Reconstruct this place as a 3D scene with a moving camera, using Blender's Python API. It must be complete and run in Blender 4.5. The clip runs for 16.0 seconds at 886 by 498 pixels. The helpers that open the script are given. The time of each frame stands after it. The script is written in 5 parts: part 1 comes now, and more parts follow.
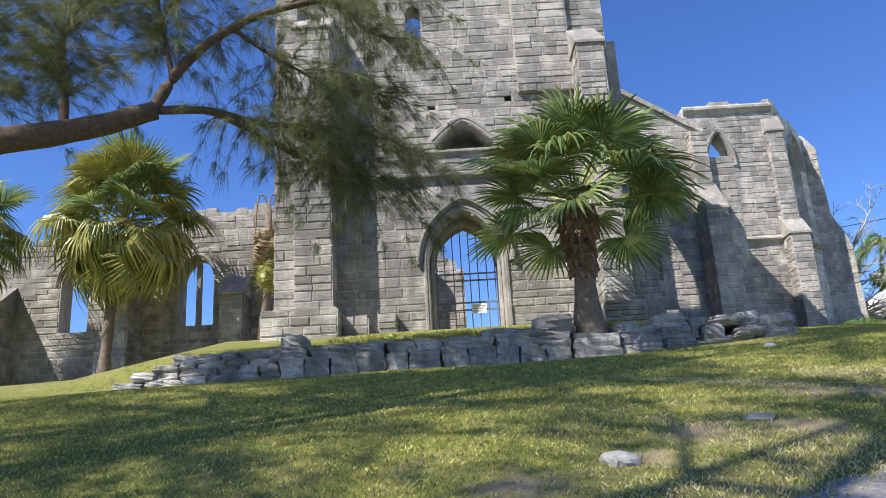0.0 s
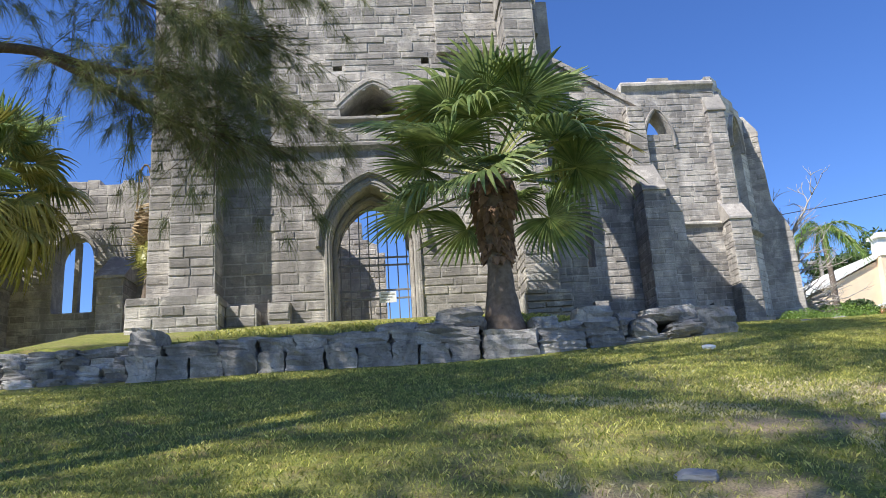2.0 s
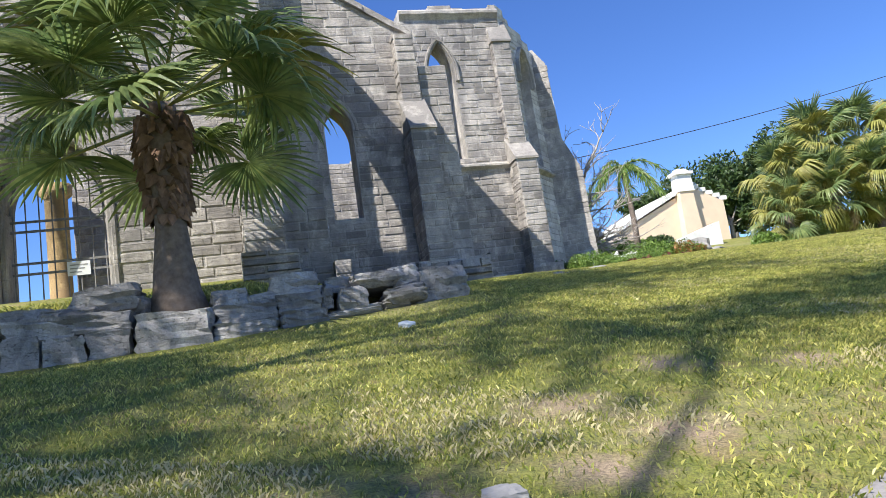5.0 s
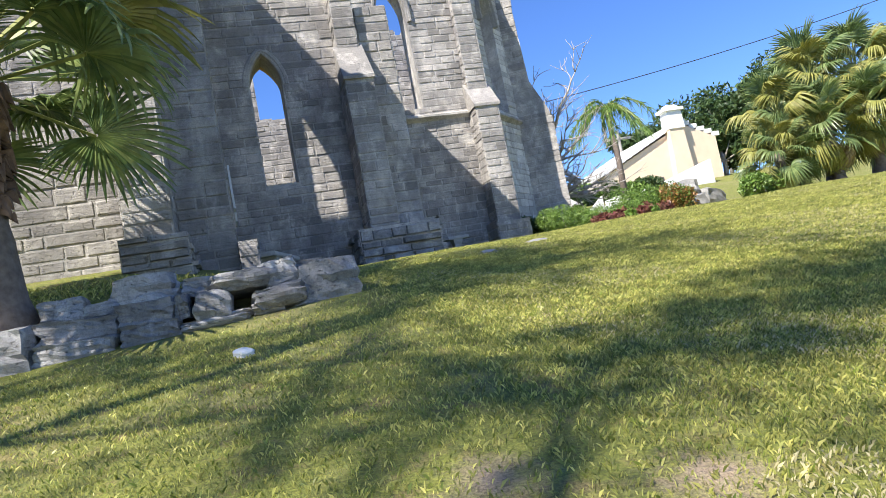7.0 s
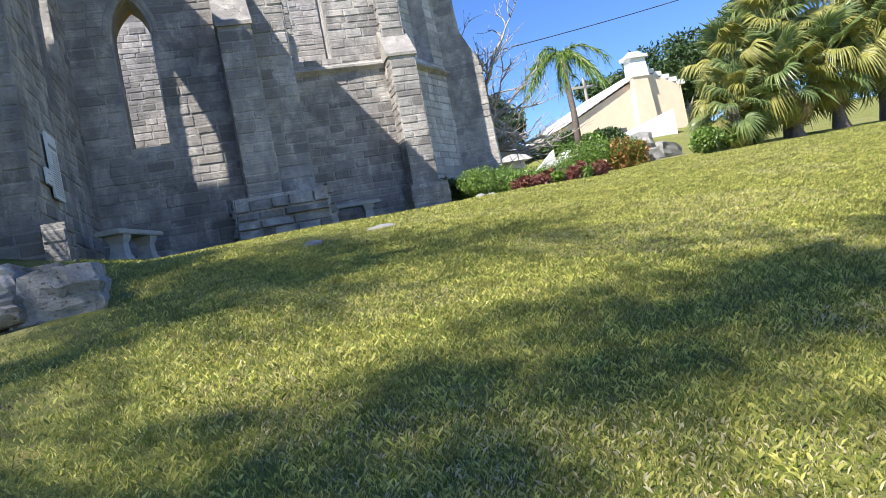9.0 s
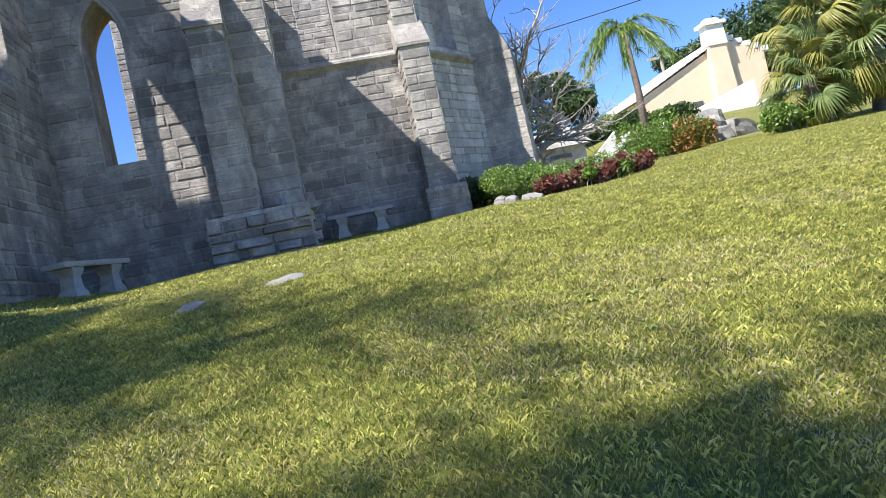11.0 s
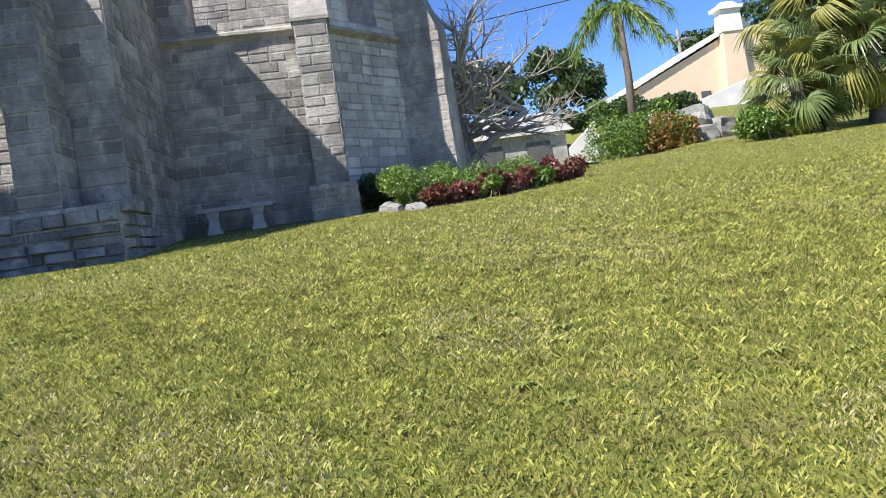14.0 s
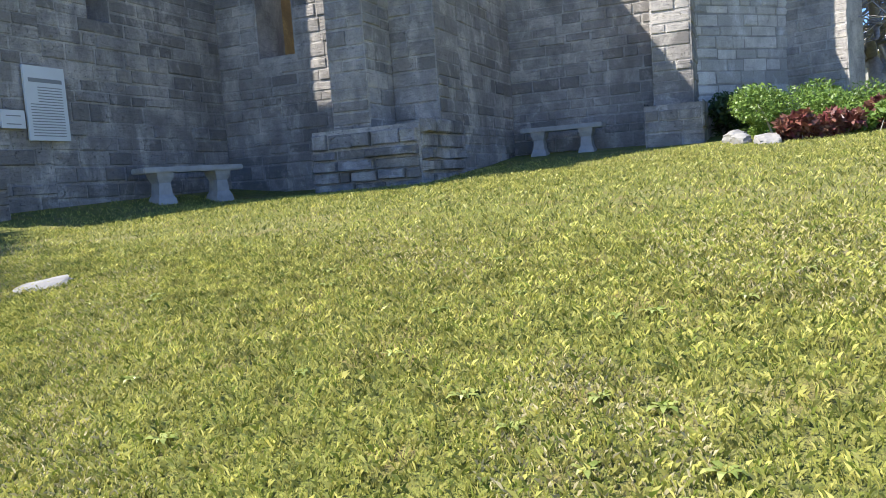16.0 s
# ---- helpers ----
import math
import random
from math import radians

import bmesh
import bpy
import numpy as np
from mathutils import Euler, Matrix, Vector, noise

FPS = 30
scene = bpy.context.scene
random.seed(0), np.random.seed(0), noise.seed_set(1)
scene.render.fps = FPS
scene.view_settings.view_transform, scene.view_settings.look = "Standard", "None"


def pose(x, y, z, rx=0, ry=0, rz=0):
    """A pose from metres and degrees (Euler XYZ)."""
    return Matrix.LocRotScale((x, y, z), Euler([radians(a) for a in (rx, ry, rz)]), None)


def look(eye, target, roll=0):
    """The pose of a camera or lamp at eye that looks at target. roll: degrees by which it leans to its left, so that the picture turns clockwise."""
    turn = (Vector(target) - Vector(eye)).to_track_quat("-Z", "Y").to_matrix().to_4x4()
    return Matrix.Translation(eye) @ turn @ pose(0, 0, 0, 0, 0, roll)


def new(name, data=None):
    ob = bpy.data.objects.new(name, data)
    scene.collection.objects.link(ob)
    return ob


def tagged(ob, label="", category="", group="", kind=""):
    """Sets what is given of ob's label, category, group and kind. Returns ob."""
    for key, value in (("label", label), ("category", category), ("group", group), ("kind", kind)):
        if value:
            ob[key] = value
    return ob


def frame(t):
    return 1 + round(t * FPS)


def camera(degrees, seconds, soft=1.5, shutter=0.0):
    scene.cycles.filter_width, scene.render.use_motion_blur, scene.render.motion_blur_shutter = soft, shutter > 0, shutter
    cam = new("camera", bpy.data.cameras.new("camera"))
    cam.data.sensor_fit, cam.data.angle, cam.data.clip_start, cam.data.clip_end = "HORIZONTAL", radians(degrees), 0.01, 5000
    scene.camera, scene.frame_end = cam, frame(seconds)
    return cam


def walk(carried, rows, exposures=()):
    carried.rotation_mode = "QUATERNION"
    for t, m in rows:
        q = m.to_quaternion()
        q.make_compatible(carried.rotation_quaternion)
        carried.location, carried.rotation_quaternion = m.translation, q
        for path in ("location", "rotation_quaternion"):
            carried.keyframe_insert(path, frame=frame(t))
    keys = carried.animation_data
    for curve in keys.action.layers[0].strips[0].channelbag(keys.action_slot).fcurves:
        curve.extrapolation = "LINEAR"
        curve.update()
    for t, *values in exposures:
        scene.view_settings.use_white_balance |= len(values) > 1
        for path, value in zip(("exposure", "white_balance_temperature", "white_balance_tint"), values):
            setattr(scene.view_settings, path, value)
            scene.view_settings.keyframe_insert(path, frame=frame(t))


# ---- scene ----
cam = camera(60.0, 16.0, soft=0.8)
METRES, EYE, TILT, LEAN, TURN = 18.5, 1.5, 0.0, 0.0, 0.0
ROWS = [
    (0.0, 0.0, 0.0, 0.0, 0.93, 16.23, 3.18),
    (0.5, 0.0069, 0.0346, 0.0053, 1.87, 15.82, 2.88),
    (1.0, 0.0169, 0.0619, 0.0137, 0.49, 14.73, 4.02),
    (1.5, 0.0301, 0.0851, 0.0227, -1.59, 14.94, 3.64),
    (2.0, 0.0459, 0.1125, 0.0266, -3.25, 14.79, 3.57),
    (2.5, 0.0646, 0.1339, 0.032, -5.45, 13.98, 3.97),
    (3.0, 0.0851, 0.1514, 0.0365, -7.99, 13.11, 4.45),
    (3.5, 0.1068, 0.17, 0.0432, -10.67, 11.91, 5.21),
    (4.0, 0.1328, 0.1891, 0.0456, -13.21, 10.87, 5.91),
    (6.5, 0.2383, 0.2888, 0.0739, -13.61, 7.67, 10.75),
    (7.0, 0.2655, 0.3034, 0.0808, -13.89, 5.55, 10.77),
    (7.5, 0.2931, 0.3212, 0.082, -14.94, 2.57, 10.42),
    (8.0, 0.3235, 0.334, 0.0865, -16.44, 2.28, 10.24),
    (10.5, 0.4623, 0.4189, 0.1111, -10.21, 0.07, 12.42),
    (11.0, 0.4907, 0.4328, 0.1179, -8.39, 0.98, 12.28),
    (11.5, 0.5189, 0.447, 0.1231, -8.14, 0.79, 12.43),
    (12.0, 0.5493, 0.4591, 0.1251, -9.3, 0.14, 12.09),
    (12.5, 0.5753, 0.4731, 0.1269, -10.07, -0.11, 11.18),
    (13.0, 0.6043, 0.4876, 0.1321, -10.15, -0.48, 10.26),
    (13.5, 0.6363, 0.4995, 0.1377, -9.02, -0.88, 9.11),
    (14.0, 0.6628, 0.5177, 0.1401, -6.18, -1.29, 8.09),
    (14.5, 0.6894, 0.5348, 0.143, -1.44, -1.87, 7.22),
    (15.0, 0.7071, 0.5546, 0.1467, 5.29, -2.55, 6.18),
    (15.5, 0.7166, 0.5822, 0.1512, 13.51, -3.61, 5.37),
    (16.0, 0.72, 0.6096, 0.1533, 23.0, -5.07, 4.18),
]
walk(cam, [(t, pose(0, 0, EYE, TILT, LEAN, TURN) @ pose(METRES * x, METRES * y, METRES * z, 90 + pitch, roll, yaw)) for t, x, y, z, yaw, pitch, roll in ROWS],
     [(0.0, 0.78), (4.0, 0.75), (7.0, 1.0), (8.0, 0.95), (11.5, 0.85), (14.0, 0.66), (15.0, 0.76), (16.0, 1.05)])

# ---- light ----
SUN_TO = Vector((-1.0, -0.7, 1.42)).normalized()
world = bpy.data.worlds.new("sky")
scene.world = world
world.use_nodes = True
sky = world.node_tree.nodes.new("ShaderNodeTexSky")
sky.sky_type, sky.sun_disc = "NISHITA", False
sky.sun_elevation = math.asin(SUN_TO.z)
sky.sun_rotation = math.atan2(SUN_TO.x, SUN_TO.y)
sky.air_density, sky.dust_density, sky.ozone_density = 0.9, 0.0, 7.0
world.node_tree.nodes["Background"].inputs[1].default_value = 0.12
deep = world.node_tree.nodes.new("ShaderNodeHueSaturation")
deep.inputs["Saturation"].default_value = 1.13
deep.inputs["Hue"].default_value = 0.512
world.node_tree.links.new(sky.outputs[0], deep.inputs["Color"])
world.node_tree.links.new(deep.outputs[0], world.node_tree.nodes["Background"].inputs[0])
sun = new("sun", bpy.data.lights.new("sun", "SUN"))
sun.data.energy, sun.data.angle, sun.data.color = 5.0, radians(0.55), (1.0, 0.95, 0.87)
sun.matrix_world = look(SUN_TO * 60, (0, 0, 0))


# ---- materials ----
class Mat:
    """A small node builder on the Principled shader."""

    def __init__(self, name, rough=0.85, metal=0.0):
        self.m = bpy.data.materials.new(name)
        self.m.use_nodes = True
        self.t = self.m.node_tree
        self.bsdf = self.t.nodes["Principled BSDF"]
        self.bsdf.inputs["Roughness"].default_value = rough
        self.bsdf.inputs["Metallic"].default_value = metal
        self.pos = self.node("ShaderNodeNewGeometry").outputs["Position"]

    def node(self, kind, **props):
        n = self.t.nodes.new(kind)
        for k, v in props.items():
            setattr(n, k, v)
        return n

    def link(self, a, b):
        self.t.links.new(a, b)

    def noise(self, scale, detail=4.0, rough=0.55, stretch=(1, 1, 1), distort=0.0):
        mp = self.node("ShaderNodeMapping")
        mp.inputs["Scale"].default_value = stretch
        self.link(self.pos, mp.inputs[0])
        n = self.node("ShaderNodeTexNoise")
        n.inputs["Scale"].default_value, n.inputs["Detail"].default_value = scale, detail
        n.inputs["Roughness"].default_value, n.inputs["Distortion"].default_value = rough, distort
        self.link(mp.outputs[0], n.inputs["Vector"])
        return n.outputs["Fac"]

    def ramp(self, fac, *stops):
        r = self.node("ShaderNodeValToRGB")
        e = r.color_ramp.elements
        while len(e) < len(stops):
            e.new(0.5)
        for el, (p, c) in zip(e, stops):
            el.position = p
            el.color = (*c, 1) if isinstance(c, tuple) else (c, c, c, 1)
        self.link(fac, r.inputs[0])
        return r.outputs[0]

    def mix(self, fac, a, b, blend="MIX"):
        n = self.node("ShaderNodeMix", data_type="RGBA", blend_type=blend)
        for v, i in ((fac, 0), (a, 6), (b, 7)):
            if isinstance(v, (int, float)):
                n.inputs[i].default_value = v if i == 0 else (v, v, v, 1)
            elif isinstance(v, tuple):
                n.inputs[i].default_value = (*v, 1)
            else:
                self.link(v, n.inputs[i])
        return n.outputs[2]

    def color(self, c):
        if isinstance(c, tuple):
            self.bsdf.inputs["Base Color"].default_value = (*c, 1)
        else:
            self.link(c, self.bsdf.inputs["Base Color"])
        return self

    def bump(self, height, strength=0.4, distance=0.02):
        b = self.node("ShaderNodeBump")
        b.inputs["Strength"].default_value, b.inputs["Distance"].default_value = strength, distance
        self.link(height, b.inputs["Height"])
        self.link(b.outputs[0], self.bsdf.inputs["Normal"])
        return self


def stone_mat(name, light, dark, stain, joint=False):
    m = Mat(name, 0.92)
    big = m.noise(0.5, 5, 0.6)
    streak = m.noise(0.8, 6, 0.68, (1.5, 1.5, 0.3))
    strata = m.noise(5, 5, 0.7, (0.7, 0.7, 5.5), 0.4)
    fine = m.noise(14, 6, 0.75, (1, 1, 2.0))
    pits = m.noise(26, 3, 0.6, (1, 1, 1.6))
    grain = m.noise(70, 3, 0.7)
    c = m.mix(m.ramp(big, (0.36, 0.0), (0.64, 1.0)), light, dark)
    if not joint:
        info = m.node("ShaderNodeObjectInfo").outputs["Random"]
        geo = m.node("ShaderNodeNewGeometry").outputs["Random Per Island"]
        both = m.node("ShaderNodeMath", operation="FRACT")
        add = m.node("ShaderNodeMath", operation="ADD")
        m.link(info, add.inputs[0]); m.link(geo, add.inputs[1]); m.link(add.outputs[0], both.inputs[0])
        tone = m.ramp(both.outputs[0], (0.0, 0.6), (0.3, 0.88), (0.7, 1.05), (1.0, 1.32))
        c = m.mix(1.0, c, tone, "MULTIPLY")
    blot = m.noise(2.3, 6, 0.72, (1, 1, 0.8), 0.3)
    c = m.mix(m.ramp(blot, (0.46, 0.0), (0.66, 0.7)), c, tuple(v * 1.15 for v in stain))
    c = m.mix(m.ramp(blot, (0.34, 0.75), (0.47, 0.0)), c, tuple(min(v * 1.3, 0.75) for v in light))
    c = m.mix(m.ramp(streak, (0.5, 0.0), (0.7, 0.75)), c, stain)
    c = m.mix(m.ramp(strata, (0.3, 0.6), (0.46, 0.0)), c, stain)
    c = m.mix(m.ramp(fine, (0.66, 0.0), (0.8, 0.5)), c, tuple(min(v * 1.35, 0.8) for v in light))
    c = m.mix(m.ramp(pits, (0.27, 0.5), (0.36, 0.0)), c, tuple(v * 0.6 for v in stain))
    c = m.mix(0.4, c, m.ramp(grain, (0.3, 0.5), (0.7, 1.35)), "MULTIPLY")
    m.color(c)
    h = m.mix(0.45, strata, fine)
    h = m.mix(0.5, h, m.ramp(pits, (0.25, 0.0), (0.4, 1.0)))
    m.bump(h, 1.0, 0.05)
    return m.m


STONE = stone_mat("weathered limestone", (0.47, 0.432, 0.39), (0.29, 0.272, 0.255), (0.16, 0.15, 0.145))
MORTAR = stone_mat("lime mortar", (0.56, 0.525, 0.48), (0.34, 0.32, 0.3), (0.19, 0.18, 0.172), True)
DRESSED = stone_mat("dressed limestone trim", (0.45, 0.415, 0.375), (0.31, 0.29, 0.265), (0.19, 0.18, 0.172))
PLASTER = stone_mat("pale weathered render", (0.66, 0.63, 0.59), (0.54, 0.515, 0.48), (0.36, 0.34, 0.32))
ROCK = stone_mat("dark wall stone", (0.44, 0.42, 0.40), (0.28, 0.27, 0.262), (0.10, 0.097, 0.096))
GOLD = stone_mat("sheltered golden stone", (0.60, 0.42, 0.20), (0.48, 0.33, 0.16), (0.30, 0.21, 0.12))


def plain(name, a, b, scale=6, rough=0.7, metal=0.0, bump=0.2, rnd=0.0):
    m = Mat(name, rough, metal)
    n = m.noise(scale, 5, 0.6)
    c = m.mix(m.ramp(n, (0.3, 0.0), (0.7, 1.0)), a, b)
    if rnd:
        info = m.node("ShaderNodeObjectInfo").outputs["Random"]
        geo = m.node("ShaderNodeNewGeometry").outputs["Random Per Island"]
        add = m.node("ShaderNodeMath", operation="ADD")
        m.link(info, add.inputs[0]); m.link(geo, add.inputs[1])
        fr = m.node("ShaderNodeMath", operation="FRACT")
        m.link(add.outputs[0], fr.inputs[0])
        c = m.mix(1.0, c, m.ramp(fr.outputs[0], (0.0, 1 - rnd), (1.0, 1 + rnd)), "MULTIPLY")
    m.color(c)
    m.bump(m.noise(scale * 7, 4), bump, 0.01)
    return m.m


def leaf_mat(name, a, b, rough=0.45, trans=0.25, rnd=0.35, scale=5):
    m = Mat(name, rough)
    geo = m.node("ShaderNodeNewGeometry").outputs["Random Per Island"]
    info = m.node("ShaderNodeObjectInfo").outputs["Random"]
    add = m.node("ShaderNodeMath", operation="ADD")
    m.link(info, add.inputs[0]); m.link(geo, add.inputs[1])
    fr = m.node("ShaderNodeMath", operation="FRACT")
    m.link(add.outputs[0], fr.inputs[0])
    c = m.mix(fr.outputs[0], a, b)
    c = m.mix(1.0, c, m.ramp(m.noise(scale, 3), (0.3, 1 - rnd), (0.7, 1 + rnd)), "MULTIPLY")
    m.color(c)
    if trans:
        tr = m.node("ShaderNodeBsdfTranslucent")
        m.link(c, tr.inputs[0])
        mx = m.node("ShaderNodeMixShader")
        mx.inputs[0].default_value = trans
        m.link(m.bsdf.outputs[0], mx.inputs[1]); m.link(tr.outputs[0], mx.inputs[2])
        m.link(mx.outputs[0], m.t.nodes["Material Output"].inputs[0])
    return m.m


BARE = [(1.9, 6.0, 1.69, 0.5), (3.3, 7.2, 2.05, 0.5), (2.7, 6.0, 1.67, 0.5), (3.83, 7.1, 2.0, 0.42), (4.82, 8.05, 2.26, 0.45), (5.15, 7.4, 2.1, 0.45),
        (4.6, 7.15, 2.03, 0.35), (6.4, 8.1, 2.29, 0.35), (0.4, 5.0, 1.38, 0.5), (5.7, 8.5, 2.38, 0.3), (6.6, 15.9, 4.0, 0.5), (1.3, 5.4, 1.5, 0.35)]


def lawn_mat():
    m = Mat("lawn turf", 0.95)
    big = m.noise(0.22, 4, 0.6)
    mid = m.noise(1.3, 5, 0.65)
    fine = m.noise(22, 5, 0.75)
    blade = m.noise(70, 3, 0.7)
    c = m.mix(m.ramp(fine, (0.3, 0.0), (0.7, 1.0)), (0.11, 0.135, 0.02), (0.31, 0.31, 0.06))
    c = m.mix(m.ramp(mid, (0.52, 0.0), (0.72, 0.65)), c, (0.36, 0.31, 0.15))
    c = m.mix(m.ramp(big, (0.56, 0.0), (0.74, 0.5)), c, (0.38, 0.32, 0.18))
    rough = m.noise(5.5, 6, 0.8)
    c = m.mix(m.ramp(m.noise(3.6, 5, 0.7), (0.52, 0.0), (0.66, 0.75)), c, (0.27, 0.2, 0.085))
    c = m.mix(m.ramp(m.noise(9, 4, 0.7), (0.5, 0.0), (0.68, 0.7)), c, (0.07, 0.1, 0.018))
    for x, y, z, r in BARE:
        d = m.node("ShaderNodeVectorMath", operation="DISTANCE")
        m.link(m.pos, d.inputs[0])
        d.inputs[1].default_value = (x, y, z)
        q = m.node("ShaderNodeMath", operation="MULTIPLY_ADD")
        m.link(rough, q.inputs[0])
        q.inputs[1].default_value = 2.2 * r
        m.link(d.outputs["Value"], q.inputs[2])
        c = m.mix(m.ramp(q.outputs[0], (1.15 * r, 0.85), (min(1.95 * r, 1.0), 0.0)), c, m.mix(fine, (0.30, 0.20, 0.13), (0.56, 0.43, 0.31)))
    c = m.mix(0.7, c, m.ramp(blade, (0.3, 0.3), (0.7, 1.6)), "MULTIPLY")
    m.color(c)
    m.bump(m.mix(0.5, fine, blade), 0.9, 0.05)
    return m.m


LAWN = lawn_mat()
BLADE = leaf_mat("grass blades", (0.135, 0.185, 0.024), (0.62, 0.57, 0.165), 0.45, 0.35, 0.42, 7.0)
STRAW = leaf_mat("dry grass", (0.46, 0.40, 0.21), (0.60, 0.53, 0.31), 0.7, 0.2, 0.2, 2.0)
WEED = leaf_mat("weed leaves", (0.19, 0.25, 0.05), (0.38, 0.42, 0.12), 0.4, 0.2, 0.2, 6)
DIRT = plain("bare earth", (0.32, 0.25, 0.19), (0.22, 0.17, 0.125), 5, 0.95, 0, 0.5)
GRAVEL = plain("grey gravel", (0.34, 0.32, 0.31), (0.20, 0.19, 0.185), 25, 0.95, 0, 0.7)
PALE = plain("pale flat stone", (0.36, 0.35, 0.33), (0.21, 0.205, 0.195), 6, 0.9, 0, 0.4)
FAN = leaf_mat("fan palm leaf", (0.12, 0.19, 0.07), (0.29, 0.35, 0.13), 0.32, 0.4, 0.3)
FAN_YELLOW = leaf_mat("yellowing palm leaf", (0.22, 0.235, 0.05), (0.36, 0.33, 0.09), 0.45, 0.2, 0.25)
FAN_DEAD = leaf_mat("dead palm leaf", (0.25, 0.175, 0.095), (0.42, 0.32, 0.19), 0.8, 0.1, 0.3)
STALK = leaf_mat("palm stalk", (0.24, 0.27, 0.07), (0.34, 0.33, 0.12), 0.5, 0.0, 0.2)
PALM_BARK = plain("palm bark", (0.23, 0.18, 0.145), (0.12, 0.09, 0.07), 14, 0.95, 0, 0.6)
BOOT = plain("old palm leaf bases", (0.24, 0.15, 0.1), (0.11, 0.065, 0.045), 12, 0.95, 0, 0.6, 0.4)
BARK = plain("casuarina bark", (0.17, 0.115, 0.085), (0.075, 0.052, 0.042), 16, 0.95, 0, 0.9)
NEEDLE = leaf_mat("casuarina needles", (0.085, 0.115, 0.04), (0.20, 0.21, 0.075), 0.6, 0.35, 0.3, 1.5)
GREY_BARK = plain("grey bark", (0.52, 0.47, 0.42), (0.3, 0.265, 0.235), 8, 0.9, 0, 0.5)
BUSH = leaf_mat("shrub leaves", (0.09, 0.17, 0.03), (0.21, 0.31, 0.06), 0.45, 0.2, 0.35)
DARK_BUSH = leaf_mat("dark tree and shrub leaves", (0.03, 0.062, 0.018), (0.075, 0.12, 0.03), 0.5, 0.15, 0.35, 1.0)
RED_LEAF = leaf_mat("red foliage plant leaves", (0.13, 0.028, 0.03), (0.20, 0.10, 0.06), 0.4, 0.1, 0.4, 3)
RUST = leaf_mat("orange shrub leaves", (0.30, 0.12, 0.03), (0.20, 0.17, 0.04), 0.5, 0.15, 0.3, 3)
IRON = plain("grey painted iron", (0.27, 0.27, 0.27), (0.17, 0.16, 0.155), 20, 0.55, 0.5, 0.2)
CREAM = plain("cream wall paint", (0.80, 0.63, 0.45), (0.72, 0.56, 0.40), 1.2, 0.85, 0, 0.1)
WHITE = plain("white limewash", (0.82, 0.81, 0.78), (0.66, 0.65, 0.62), 1.4, 0.85, 0, 0.2)
OLD_WHITE = plain("weathered whitewash", (0.50, 0.48, 0.44), (0.24, 0.23, 0.21), 1.8, 0.9, 0, 0.3)
SHUTTER = plain("dark shutter", (0.12, 0.12, 0.115), (0.08, 0.08, 0.08), 6, 0.6)
SIGN = plain("white sign board", (0.74, 0.76, 0.77), (0.66, 0.68, 0.69), 2, 0.5, 0, 0.05)
INK = plain("faded sign print", (0.24, 0.25, 0.26), (0.3, 0.3, 0.3), 4, 0.6)
CONCRETE = plain("pale concrete", (0.48, 0.47, 0.45), (0.34, 0.33, 0.315), 7, 0.9, 0, 0.35)
WIRE = plain("black cable", (0.02, 0.02, 0.02), (0.03, 0.03, 0.03), 4, 0.6)


# ---- helpers for building ----
def thing(name, label, category, at=(0, 0, 0), group="", kind=""):
    ob = new(name)
    ob.location = at
    return tagged(ob, label, category, group, kind)


def mesh_of(name, verts, faces, mats, smooth=False, index=None):
    me = bpy.data.meshes.new(name)
    me.from_pydata([tuple(v) for v in verts], [], [tuple(f) for f in faces])
    for m in (mats if isinstance(mats, (list, tuple)) else [mats]):
        me.materials.append(m)
    if index is not None:
        me.polygons.foreach_set("material_index", index)
    if smooth:
        me.polygons.foreach_set("use_smooth", [True] * len(me.polygons))
    me.update()
    return me


def part(name, bm, material, parent, label="", smooth=False):
    """Links a bmesh, or a ready mesh, as one object under a thing or a part."""
    if isinstance(bm, bmesh.types.BMesh):
        me = bpy.data.meshes.new(name)
        bm.to_mesh(me)
        bm.free()
        me.materials.append(material)
        if smooth:
            me.polygons.foreach_set("use_smooth", [True] * len(me.polygons))
    else:
        me = bm
    ob = new(name, me)
    ob.parent = parent
    return tagged(ob, label)


def box_bm(bm, x0, x1, y0, y1, z0, z1, m=None, top=None):
    """A box; top=(dx0, dx1, dy0, dy1) moves its upper edges inwards."""
    t = top or (0, 0, 0, 0)
    co = [(x0, y0, z0), (x1, y0, z0), (x1, y1, z0), (x0, y1, z0),
          (x0 + t[0], y0 + t[2], z1), (x1 - t[1], y0 + t[2], z1), (x1 - t[1], y1 - t[3], z1), (x0 + t[0], y1 - t[3], z1)]
    vs = [bm.verts.new(m @ Vector(c) if m else c) for c in co]
    for f in ((0, 3, 2, 1), (4, 5, 6, 7), (0, 1, 5, 4), (1, 2, 6, 5), (2, 3, 7, 6), (3, 0, 4, 7)):
        bm.faces.new([vs[i] for i in f])
    return vs


